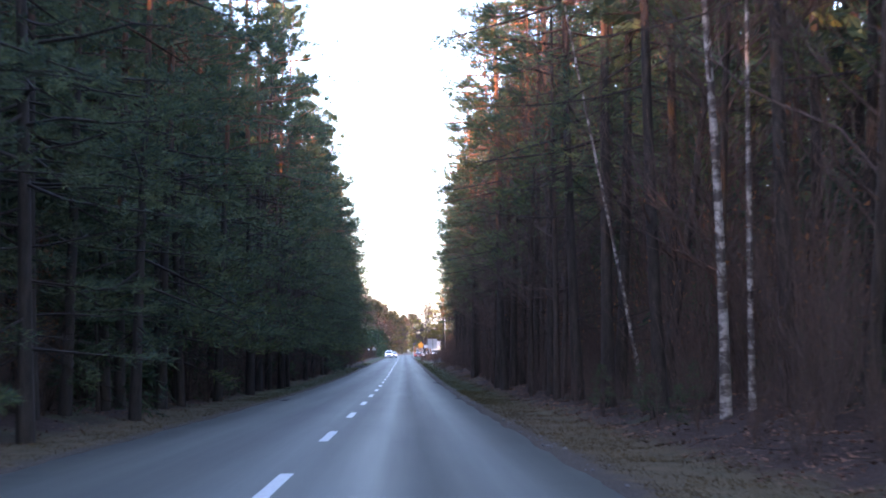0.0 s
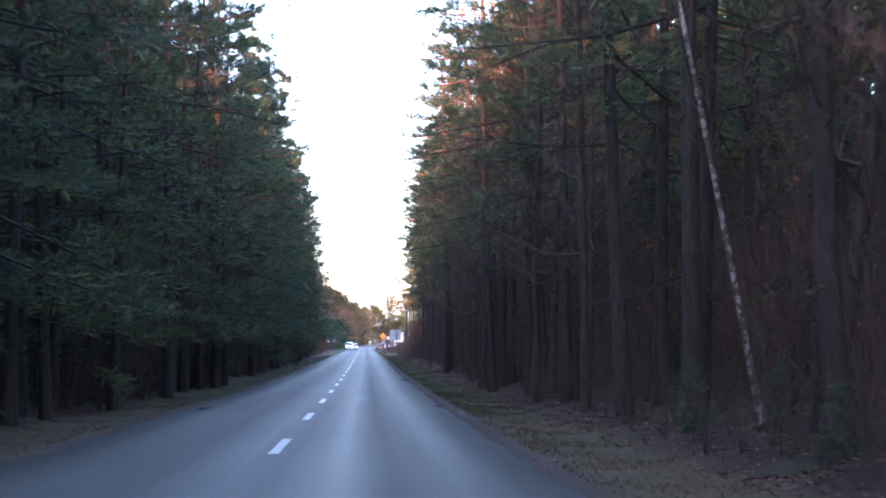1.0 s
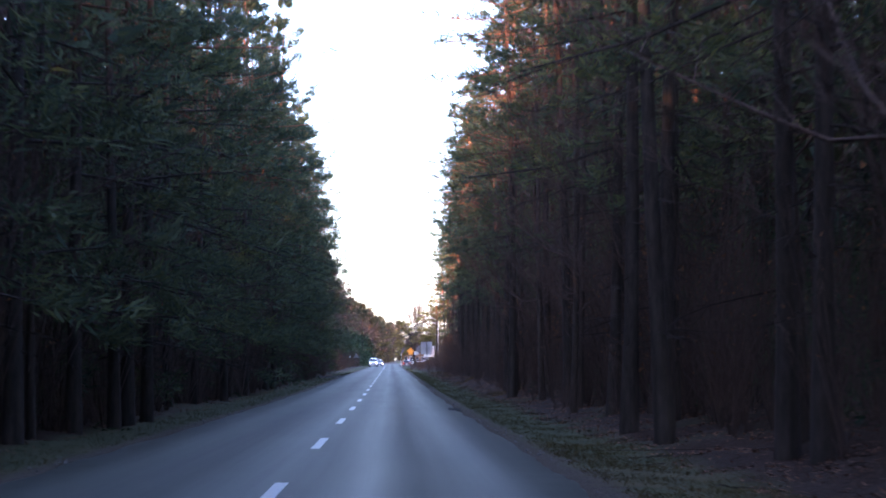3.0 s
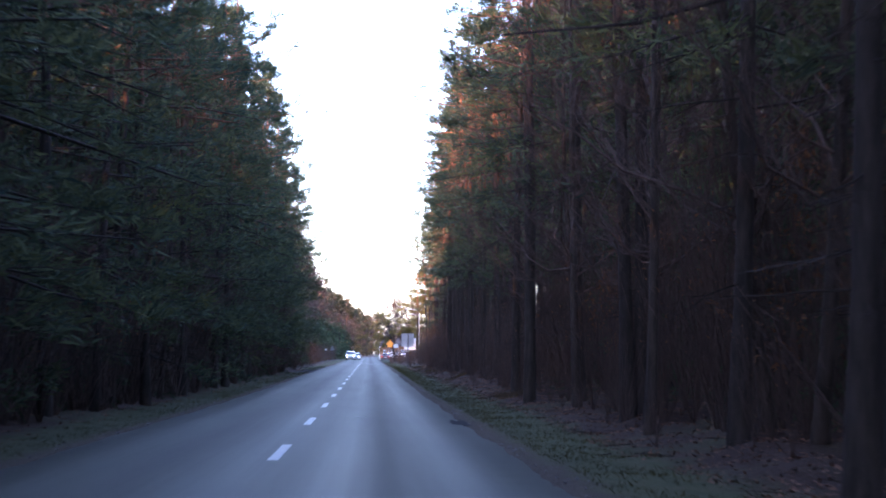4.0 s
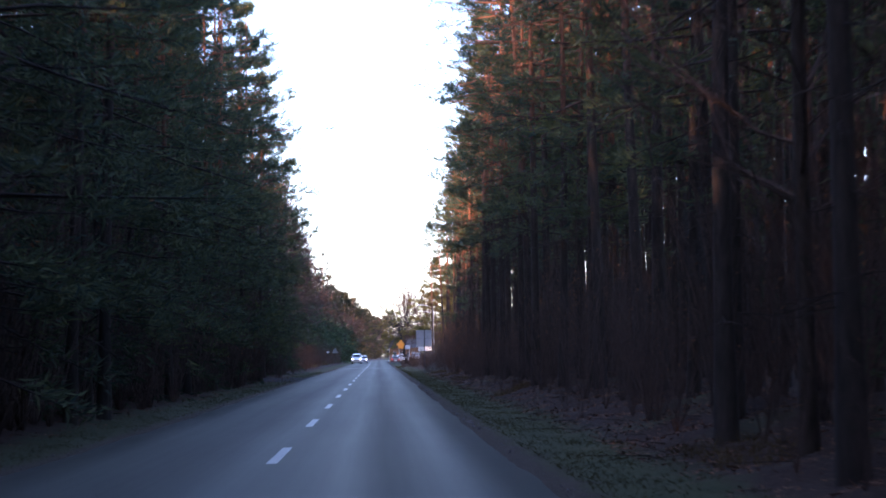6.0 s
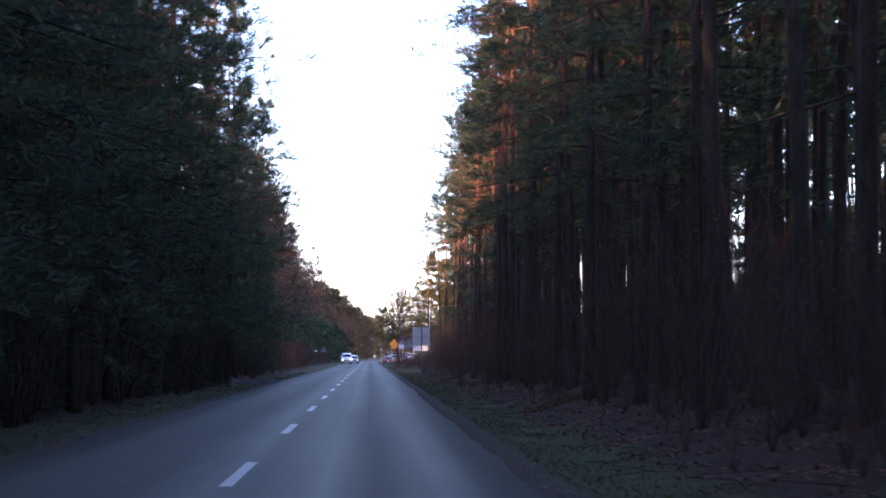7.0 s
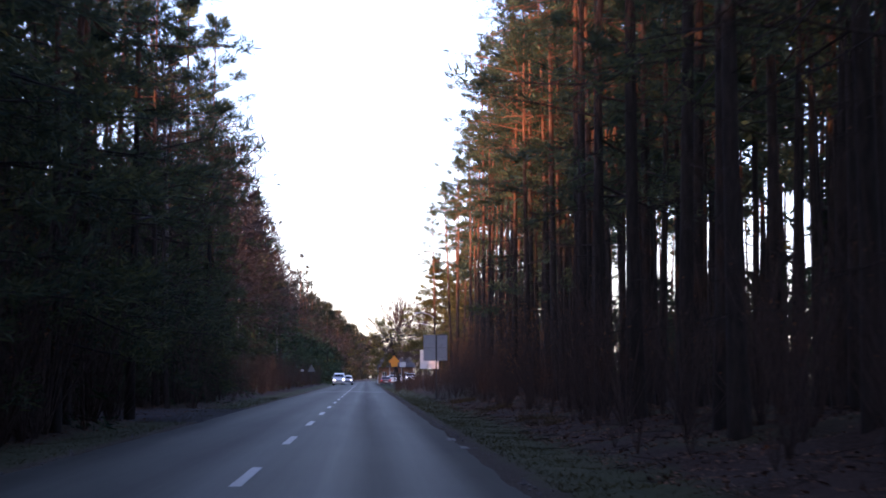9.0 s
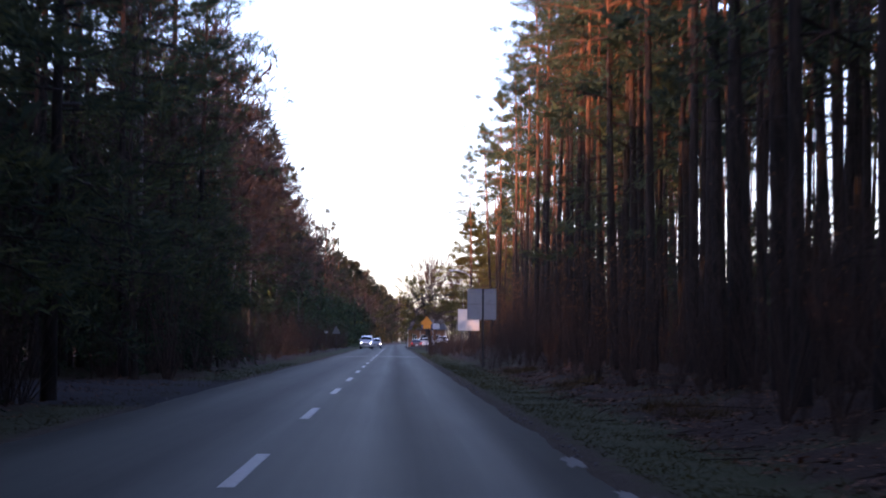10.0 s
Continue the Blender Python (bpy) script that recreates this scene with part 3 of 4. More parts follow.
# ---- the wood's depth: too many to count ----
def scatter(kinds, spots, rng, lo=0.85, hi=1.1):
    """Joins copies of plain tree arrays at the spots."""
    out = [[], [], []]
    for x, y, pick in spots:
        a, s = rng.uniform(0, 6.28), rng.uniform(lo, hi)
        rot = np.array([[math.cos(a), -math.sin(a), 0], [math.sin(a), math.cos(a), 0], [0, 0, 1]]) * s
        for store, arr in zip(out, kinds[pick]):
            if arr is not None:
                store.append((arr[0] @ rot.T + np.array([x, y, gz(x, y)]), arr[1]))
    return [merged(o) if o else None for o in out]


def woods(name, label, category, kinds, spots, seed, mats, lo=0.85, hi=1.1):
    st, wd, lf = scatter(kinds, spots, np.random.default_rng(seed), lo, hi)
    root = tagged(new(name), label, category, kind="stuff")
    wood = [a for a in (st, wd) if a is not None]
    if wood:
        tagged(part_mesh("stem", tri_mesh("stem", *merged(wood), mats[0], True), root), kind="stuff")
    if lf is not None:
        tagged(part_mesh("foliage", tri_mesh("foliage", *lf, mats[1]), root), kind="stuff")
    return root


def spots_in(rng, x0, x1, y0, y1, gap, kinds, line=None):
    out = []
    for y in np.arange(y0, y1, gap):
        for x in np.arange(x0, x1, gap):
            px, py = x + rng.uniform(-0.45, 0.45) * gap, y + rng.uniform(-0.45, 0.45) * gap
            out.append((px + (float(line(py)) if line else 0.0), py, int(rng.integers(kinds))))
    return out


def far_pine(seed, h, b, s, n, size=(1.0, 0.42), dead=0, each=3):
    return pine_parts(seed, h, b, s, n, 4, each, size, dead, sides=5, r0=0.14, seg=3, spots=(0.3, 0.65, 1.0), thin=True)


def shrub(seed, height, spread, stems, twigs, fine):
    """A leafless shrub of many thin stems; the arrays as for a tree."""
    rng = np.random.default_rng(seed)
    n = stems
    az, ln = rng.uniform(0, 6.28, n), height * rng.uniform(0.5, 1.1, n)
    out = spread * rng.uniform(0.2, 1.0, n)
    s = np.linspace(0, 1, 4)
    p = np.stack([np.cos(az)[:, None] * out[:, None] * s ** 1.4, np.sin(az)[:, None] * out[:, None] * s ** 1.4, ln[:, None] * s - 0.1], 2) + rng.normal(0, 0.05, (n, 4, 3)) * s[None, :, None]
    wood = [tubes(p[:, ::3], np.full((n, 1), 0.012) * np.array([[1, 0.3]]), 3)]
    a, b, d, l = side_twigs(rng, p, ln, twigs, 0.2, 0.4, 0.15)
    wood.append(blades(a, b, 0.014, rng))
    a2, b2, d2, l2 = side_twigs(rng, np.stack([a, b], 1), l, fine, 0.2, 0.6, 0.1)
    wood.append(blades(a2, b2, 0.010, rng))
    return merged(wood), (b2, d2)


def wood_line(y):
    return max(0.0, y - 380) * 0.0235


rng = np.random.default_rng(3)
DENSE = [far_pine(500 + i, 19 + i, 2.0 + i, 3.2, 24, (0.8, 0.33)) for i in range(3)]
HIGH = [far_pine(520 + i, 20 + i, 10.5 + i, 2.6, 13, (0.6, 0.2), 0, 5) for i in range(4)]
YOUNG = [spruce_parts(540 + i, 5.0 + 2 * i, 2.0, 28, 3, 2, (0.68, 0.27)) for i in range(3)]
YOUNG_EDGE = [spruce_parts(550 + i, 4.5 + 1.5 * i, 1.8, 34, 4, 3, (0.38, 0.075)) for i in range(3)]
SHRUBS = []
for i in range(4):
    wd, (tips, ways) = shrub(600 + i, 2.0 + 0.6 * i, 1.1, 11, 6, 3)
    SHRUBS.append((wd, None, leaves(tips[::9], ways[::9], 1, 0.07, 0.04, 0.6, np.random.default_rng(i))))
BEECH = []
for i in range(2):
    wd, (tips, ways) = shrub(620 + i, 3.4, 1.6, 14, 8, 5)
    BEECH.append((wd, None, leaves(tips, ways, 2, 0.10, 0.06, 0.7, np.random.default_rng(9 + i))))

woods("left_woods", "dense dark pine wood beside the road", "woods", DENSE,
      spots_in(rng, -25, -12.8, -40, 207, 4.8, 3) + spots_in(rng, -34, -19, 205, 223, 3.2, 3) + spots_in(rng, -24, -12, 221, 246, 3.4, 3)
      + [(-11.0 + float(rng.uniform(-1.6, 1.2)), float(y), int(rng.integers(3))) for y in np.arange(30, 208, 2.6)], 31, (PINE_BARK, NEEDLE))
# rows added behind the left wood so that no sun leaks through
DEEP = [far_pine(590 + i, 19 + i, 1.0, 3.4, 15, (1.3, 0.6)) for i in range(2)]
woods("deep_woods", "inner pine rows added to stop sun leaking through the wood", "woods", DEEP, spots_in(rng, -36, -25, 60, 250, 5.0, 2) + spots_in(rng, -38, -24, -60, 60, 3.9, 2), 45, (PINE_BARK, NEEDLE))
woods("shady_woods", "shady pine wood with close trunks", "woods", DENSE, spots_in(rng, 13.5, 28, 10, 135, 4.8, 3) + spots_in(rng, 30, 41, 180, 250, 5.6, 3), 32, (PINE_BARK, NEEDLE))
MIDDLE = [far_pine(530 + i, 20 + i, 6.0 + i, 3.2, 22, (0.48, 0.15), each=6) for i in range(2)]
woods("shady_woods", "pines with mid-high crowns behind the roadside trees", "woods", MIDDLE,
      [(11.8 + float(rng.uniform(-1.4, 1.6)), float(y), int(rng.integers(2))) for y in np.concatenate([np.arange(24, 165, 2.9), np.arange(166, 240, 4.2)])], 52, (PINE_BARK, NEEDLE))
woods("open_woods", "thin pine wood of bare trunks with sky between", "woods", HIGH, spots_in(rng, 13.5, 29, 135, 235, 4.8, 4) + spots_in(rng, 13.5, 27, 235, 335, 4.6, 4)
      + [(13.6 + float(rng.uniform(-1.5, 2.5)), float(y), int(rng.integers(4))) for y in np.arange(150, 262, 2.6)], 33, (PINE_BARK, NEEDLE))
POLES = [far_pine(600 + i, 18.5 + i, 15.0 + i, 1.5, 5, (0.5, 0.2), 5) for i in range(3)]
woods("open_woods", "slim bare pine stems deep in the thin wood", "woods", POLES,
      spots_in(rng, 13, 34, 140, 262, 4.4, 3) + spots_in(rng, 12.5, 30, 262, 330, 5.6, 3), 63, (PINE_BARK, NEEDLE), 0.75, 1.0)


FAR = [far_pine(560 + i, 18 + i, 1.0, 3.0, 28, (0.50, 0.18), each=4) for i in range(3)]
FARTHEST = [far_pine(580 + i, 16 + i, 1.0, 3.0, 14, (1.05, 0.45)) for i in range(3)]
TWIGGY = [far_pine(565 + i, 16 + i, 3.0, 2.8, 22, (1.1, 0.10)) for i in range(2)]
edge_spots = spots_in(rng, -13.6, -9.9, 262, 350, 3.4, 3) + spots_in(rng, -17.5, -9.4, 350, 480, 4.4, 3, wood_line)
far_spots = spots_in(rng, -16.5, -8.8, 480, 900, 5.6, 3, wood_line)
woods("distant_woods", "far dark wood closing the road's end", "woods", FAR, [q for q in edge_spots if q[2] > 1 and not 262 < q[1] < 292], 34, (PINE_BARK, FAR_NEEDLE), 0.85, 1.12)
woods("distant_woods", "far pine wood at the bend of the road", "woods", FARTHEST, [q for q in far_spots if q[2] > 1 and q[1] < 620], 44, (PINE_BARK, FAR_NEEDLE), 0.82, 0.98)
woods("distant_woods", "lowest far pine wood at the road's end", "woods", FARTHEST,
      [q for q in far_spots if q[2] > 0 and q[1] >= 620], 46, (PINE_BARK, FAR_NEEDLE), 0.8, 0.98)
woods("distant_woods", "tall far wood behind the road's end", "woods", FARTHEST, spots_in(rng, -34, 10, 1250, 1290, 7.0, 3), 65, (PINE_BARK, FAR_NEEDLE), 1.45, 1.7)
woods("distant_woods", "low far wood across the road's end", "woods", FARTHEST, spots_in(rng, 2, 46, 870, 896, 6.5, 3), 48, (PINE_BARK, FAR_NEEDLE), 0.42, 0.62)
woods("left_woods", "lower pines under the leafless birches", "woods", FAR, spots_in(rng, -22, -12.5, 247, 300, 4.2, 3), 64, (PINE_BARK, NEEDLE), 0.55, 0.7)
# more rows added behind the far wood to shade its road side
woods("deep_woods", "far inner pine rows added to keep the wood dark", "woods", DEEP, spots_in(rng, -38, -17, 304, 520, 6.4, 2) + spots_in(rng, -34, -17, 520, 900, 9.0, 2, wood_line), 62, (PINE_BARK, FAR_NEEDLE))
bare_spots = [(x, y, i % 2) for i, (x, y, q) in enumerate(edge_spots + far_spots) if q == 0 or (q == 1 and y < 620) or 262 < y < 292]
woods("distant_bare_woods", "leafless brown trees with slender crowns", "woods", TWIGGY, [q for q in bare_spots if q[1] < 420], 42, (GREY_BARK, TWIG), 0.95, 1.15)
woods("distant_bare_woods", "far leafless brown trees among dark pines", "woods", TWIGGY, [q for q in bare_spots if q[1] >= 420], 51, (GREY_BARK, TWIG), 0.9, 1.1)
woods("distant_woods", "far pine wood beyond the junction", "woods", [far_pine(570 + i, 16 + i, 4.0, 3.0, 18, (0.6, 0.22), each=5) for i in range(3)],
      spots_in(rng, 19, 27, 345, 720, 6.0, 3, wood_line), 35, (PINE_BARK, FAR_NEEDLE), 0.75, 1.0)
woods("distant_bare_woods", "low leafless brown trees behind the junction", "woods", TWIGGY, spots_in(rng, 6, 22, 522, 560, 4.2, 2), 50, (GREY_BARK, TWIG), 0.42, 0.62)
# low growth under the trees
lows = [(-9.4 + rng.uniform(-1.8, 1.0), y, int(rng.integers(3))) for y in np.arange(48, 262, 1.9) if not 204 < y < 223]
lows += [(10.6 + rng.uniform(-0.8, 2.2), y, int(rng.integers(3))) for y in np.arange(14, 128, 2.0)]
lows += [(-8.0 + rng.uniform(-0.8, 0.6), y, int(rng.integers(2))) for y in np.arange(48, 262, 4.5) if not 204 < y < 223]
lows += [(9.0 + rng.uniform(-0.6, 1.0), y, int(rng.integers(2))) for y in np.arange(40, 128, 4.5)]
lows += [(-6.9 + rng.uniform(-0.5, 0.4), y, int(rng.integers(2))) for y in np.arange(44, 250, 3.3) if not 204 < y < 223]
woods("young_spruces", "low dark young spruces under the pines", "undergrowth", YOUNG_EDGE, lows, 36, (GREY_BARK, SPRUCE), 0.5, 1.05)
lows = [(-13 + rng.uniform(-2, 2), y, int(rng.integers(3))) for y in np.arange(20, 262, 2.2)]
# next two rows: tall spruces hidden inside the wood, added against low sun
lows += [(-16.8 + rng.uniform(-1.5, 1.5), y, 2) for y in np.arange(-30, 240, 2.3) if not 204 < y < 223]
lows += [(-22.0 + rng.uniform(-1.5, 1.5), y, 2) for y in np.arange(-30, 205, 2.3)]
lows += [(14 + rng.uniform(-2, 2), y, int(rng.integers(3))) for y in np.arange(14, 130, 2.0)]
lows += [(-9.6 + float(wood_line(y)) + rng.uniform(-1.2, 0.8), y, int(rng.integers(3))) for y in np.arange(262, 560, 2.4)]
lows += [(-19 + rng.uniform(-2, 2), y, 2) for y in np.arange(204, 226, 1.2)]
woods("young_spruces", "young spruces further into the wood, some hidden to block sun", "undergrowth", YOUNG, lows, 43, (GREY_BARK, SPRUCE), 0.6, 1.15)
back = [(30 + 8 * rng.uniform(-1, 1), y, int(rng.integers(3))) for y in np.arange(100, 340, 3.0)]
back += [(x0 + rng.uniform(-3, 3), y + rng.uniform(-1, 1), 1 + int(rng.integers(2))) for x0 in (18, 26) for y in np.arange(118, 335, 4.0)]
woods("young_spruces", "low young spruces deep in the wood", "undergrowth", YOUNG, back, 37, (GREY_BARK, SPRUCE), 0.52, 0.9)
woods("young_spruces", "tall young spruces at the wood's far edge", "undergrowth", YOUNG,
      [(47 + 3 * rng.uniform(-1, 1), y, 1 + int(rng.integers(2))) for y in np.arange(90, 420, 2.3)], 47, (GREY_BARK, SPRUCE), 1.0, 1.45)
bush = [(7.3 + rng.uniform(-0.7, 2.2), y, int(rng.integers(4))) for y in np.concatenate([np.arange(14, 150, 0.9), np.arange(150, 262, 0.9)])]
bush += [((-6.4 if y > 60 else -7.3) - rng.uniform(-0.4, 2.0), y, int(rng.integers(4))) for y in np.arange(14, 262, 0.85) if not 204 < y < 223]
bush += [(13 + rng.uniform(-2, 6), y, int(rng.integers(4))) for y in np.arange(95, 300, 1.7)]
bush += [(-7.0 + float(wood_line(y)) + rng.uniform(-1, 0.6), y, int(rng.integers(4))) for y in np.arange(262, 420, 1.3)]
low = [(5.8 + rng.uniform(0, 1.2), y, int(rng.integers(4))) for y in np.concatenate([np.arange(16, 64, 1.3), np.arange(64, 200, 3.1)])]
woods("bare_shrubs", "knee-high leafless brown shrubs on the bank", "undergrowth", SHRUBS, low, 66, (TWIG, DRY_LEAF), 0.28, 0.52)
woods("young_spruces", "small young spruces on the bank", "undergrowth", YOUNG_EDGE, [(5.9, 29.5, 0), (6.5, 31.2, 1), (6.1, 34.0, 0), (6.4, 37.5, 1), (6.0, 41.0, 0), (6.6, 45.5, 0)], 67, (GREY_BARK, SPRUCE), 0.16, 0.26)
woods("bare_shrubs", "leafless brown shrubs under the trees", "undergrowth", SHRUBS, bush, 38, (TWIG, DRY_LEAF), 0.5, 1.35)
tall = [(-6.2 - rng.uniform(-0.5, 0.7), y, int(rng.integers(4))) for y in np.arange(60, 225, 0.95) if not 204 < y < 223]
tall += [(7.9 + rng.uniform(-0.5, 1.6), y, int(rng.integers(4))) for y in np.arange(26, 132, 1.2)]
woods("bare_shrubs", "tall leafless brown shrubs before the pine trunks", "undergrowth", SHRUBS, tall, 49, (TWIG, DRY_LEAF), 1.2, 2.1)
beech = [(-7.2 - rng.uniform(0, 1.4), y, int(rng.integers(2))) for y in (40, 88, 134, 139, 146, 171, 196, 240, 249)]
beech += [(7.8 + rng.uniform(-0.5, 1.2), y, int(rng.integers(2))) for y in (33, 52, 66, 91, 111, 160, 214, 236)]
beech += [(9.6 + rng.uniform(0, 5.5), y, int(rng.integers(2))) for y in np.arange(256, 345, 2.2)]
woods("beech_shrubs", "young beeches still holding dry brown leaves", "undergrowth", BEECH, beech, 39, (TWIG, DRY_LEAF), 0.7, 1.3)
# out of view: extra pines that keep sun off the right-hand shrubs
woods("left_woods", "unseen pines beside the road's start, added to block the sun", "woods", DENSE, [(-9.0 - (i % 3) * 2.3, y, i % 3) for i, y in enumerate(np.arange(-32, 16, 2.1))], 60, (PINE_BARK, NEEDLE))
woods("shady_woods", "scattered pines deeper in the thin wood", "woods", MIDDLE, [(16.0 + (i * 7 % 4) * 2.3, y, i % 2) for i, y in enumerate(np.arange(158, 240, 5.3))], 61, (PINE_BARK, NEEDLE))


# ---- signs, lamps, cars and the junction ahead ----
ALU = worn_paint("grey_aluminium", (0.36, 0.37, 0.39), (0.2, 0.2, 0.2), 0.5, 4.0, 0.5, 0.6)
GALV = worn_paint("galvanised_steel", (0.30, 0.31, 0.32), (0.15, 0.14, 0.13), 0.5, 12.0, 0.5, 0.7)
BOARD_WHITE = worn_paint("white_board", (0.62, 0.62, 0.61), (0.40, 0.40, 0.38), 0.4, 3.0)
ORANGE = worn_paint("orange_board", (0.80, 0.28, 0.02), (0.4, 0.15, 0.02), 0.5, 5.0)
DARK_STEEL = worn_paint("dark_steel", (0.03, 0.03, 0.035), (0.08, 0.06, 0.05), 0.4, 8.0)
RUBBER = mat("tyre_rubber", (0.015, 0.015, 0.015), 0.85)
GLASS_DARK = mat("car_glass", (0.015, 0.018, 0.022), 0.05, spec=0.8)
CHROME = mat("wheel_rim", (0.55, 0.55, 0.57), 0.3, 0.9)


def glow(name, color, strength):
    m = mat(name, color, 0.2)
    b = m.node_tree.nodes["Principled BSDF"]
    b.inputs["Emission Color"].default_value = (*color, 1)
    b.inputs["Emission Strength"].default_value = strength
    return m


HEADLIGHT = glow("headlight_glow", (1.0, 0.97, 0.92), 5.0)
TAIL = glow("tail_light_glow", (0.9, 0.05, 0.03), 0.12)


def thing(name, label, category, group=""):
    return tagged(new(name), label, category, group)


def direction_sign():
    """A large direction sign, seen from its bare metal back."""
    t = thing("road_sign", "large square road sign seen from its grey metal back", "sign")
    w, h, z0 = 1.36, 1.46, 2.28
    bm = bmesh.new()
    box(bm, 0, 0, z0 + h / 2, w, 0.02, h, 0.006)
    part("panel", bm, ALU, t)
    for nm, a in (("rim", (0, -0.02, z0 + 0.02, w, 0.035, 0.04)), ("rim", (0, -0.02, z0 + h - 0.02, w, 0.035, 0.04)),
                  ("rim", (-w / 2 + 0.02, -0.02, z0 + h / 2, 0.04, 0.035, h - 0.08)), ("rim", (w / 2 - 0.02, -0.02, z0 + h / 2, 0.04, 0.035, h - 0.08)),
                  ("crossbar", (0, -0.03, z0 + h * 0.5, w - 0.08, 0.04, 0.05))):
        bm = bmesh.new()
        box(bm, *a, 0.004)
        part(nm, bm, GALV, t, "galvanised bar")
    bm = bmesh.new()
    rod(bm, (0.05, -0.09, -0.3), (0.05, -0.09, z0 + h), 0.04, seg=12)
    part("post", bm, DARK_STEEL, t, "dark steel post")
    for z in (z0 + 0.35, z0 + 1.0):
        bm = bmesh.new()
        box(bm, 0.05, -0.06, z, 0.16, 0.09, 0.05, 0.006)
        part("clamp", bm, GALV, t)
    t.matrix_basis = pose(5.47, 247, gz(5.47, 247), 0, 0, 0)


def board(x, y, z0, w, h, panel, label, shape=None, post_at=(0.0,)):
    """An upright board on thin posts; shape: its outline, else a plain rectangle."""
    t = thing("sign_board", label, "sign", "boards by the junction")
    bm = bmesh.new()
    if shape:
        vs = [bm.verts.new((px * w / 2, 0.015, z0 + h / 2 + pz * h / 2)) for px, pz in shape]
        f = bm.faces.new(vs)
        ext = bmesh.ops.extrude_face_region(bm, geom=[f])
        bmesh.ops.translate(bm, verts=[v for v in ext["geom"] if isinstance(v, bmesh.types.BMVert)], vec=(0, -0.03, 0))
        bmesh.ops.recalc_face_normals(bm, faces=bm.faces)
    else:
        box(bm, 0, 0, z0 + h / 2, w, 0.03, h, 0.008)
    part("panel", bm, panel, t)
    for px in post_at:
        bm = bmesh.new()
        rod(bm, (px, 0.06, -0.3), (px, 0.06, z0 + h * 0.8), 0.035, seg=10)
        part("post", bm, DARK_STEEL, t, "thin dark post")
    t.matrix_basis = pose(x, y, gz(x, y))
    return t


direction_sign()
board(6.78, 290, 1.80, 1.55, 1.55, BOARD_WHITE, "plain white rectangular board on two posts", post_at=(-0.5, 0.5))
ROUGH = ((-0.6, -1.0), (0.65, -1.0), (0.7, -0.3), (1.0, 0.0), (0.5, 0.45), (0.12, 1.0), (-0.12, 0.95), (-0.5, 0.4), (-1.0, 0.1), (-0.95, -0.25), (-0.6, -0.35))
board(4.7, 340, 2.55, 1.2, 1.25, ORANGE, "bright orange cut-out advertising board on a post", ROUGH)
board(5.7, 341, 2.45, 0.7, 0.55, BOARD_WHITE, "small white board with a dark arrow bar")
TRI = ((-1.0, -0.9), (-0.9, -1.0), (0.9, -1.0), (1.0, -0.9), (0.08, 1.0), (-0.08, 1.0))
WEATHERED = worn_paint("weathered_grey", (0.13, 0.135, 0.14), (0.07, 0.07, 0.07), 0.5, 5.0)
board(-5.25, 359, 2.0, 0.95, 0.85, WEATHERED, "triangular warning sign seen from its grey back", TRI)
board(-6.35, 358, 2.0, 0.35, 0.22, BOARD_WHITE, "small white plate on a thin post")


def street_lamp(x, y, turn=0):
    t = thing("street_lamp", "tall grey street lamp with a curved arm", "street lamp", "street lamps by the junction")
    bm = bmesh.new()
    rod(bm, (0, 0, -0.3), (0, 0, 8.0), 0.09, 0.06, 12)
    part("pole", bm, GALV, t)
    arc = [Vector((-1.9 * (1 - math.cos(a)) * 1.0, 0, 8.0 + 0.95 * math.sin(a))) for a in [i * math.pi / 16 for i in range(9)]]
    me_v, me_f = tubes(np.array([[tuple(p) for p in arc]]), np.full((1, 9), 0.045), 8)
    part_mesh("arm", tri_mesh("arm", me_v, me_f, GALV, True), t)
    bm = bmesh.new()
    box(bm, -2.2, 0, 8.93, 0.7, 0.26, 0.13, 0.04)
    part("lamp_head", bm, ALU, t)
    t.matrix_basis = pose(x, y, gz(x, y), 0, 0, turn)


for x, y in ((10.2, 362), (11.5, 413), (12.4, 463)):
    street_lamp(x, y)

PROFILE = ((-2.15, 0.32), (-2.18, 0.62), (-2.05, 0.80), (-1.15, 0.95), (-0.55, 1.38), (0.35, 1.47), (1.35, 1.40), (1.95, 0.98), (2.12, 0.90), (2.16, 0.40), (1.9, 0.28), (-1.95, 0.25))


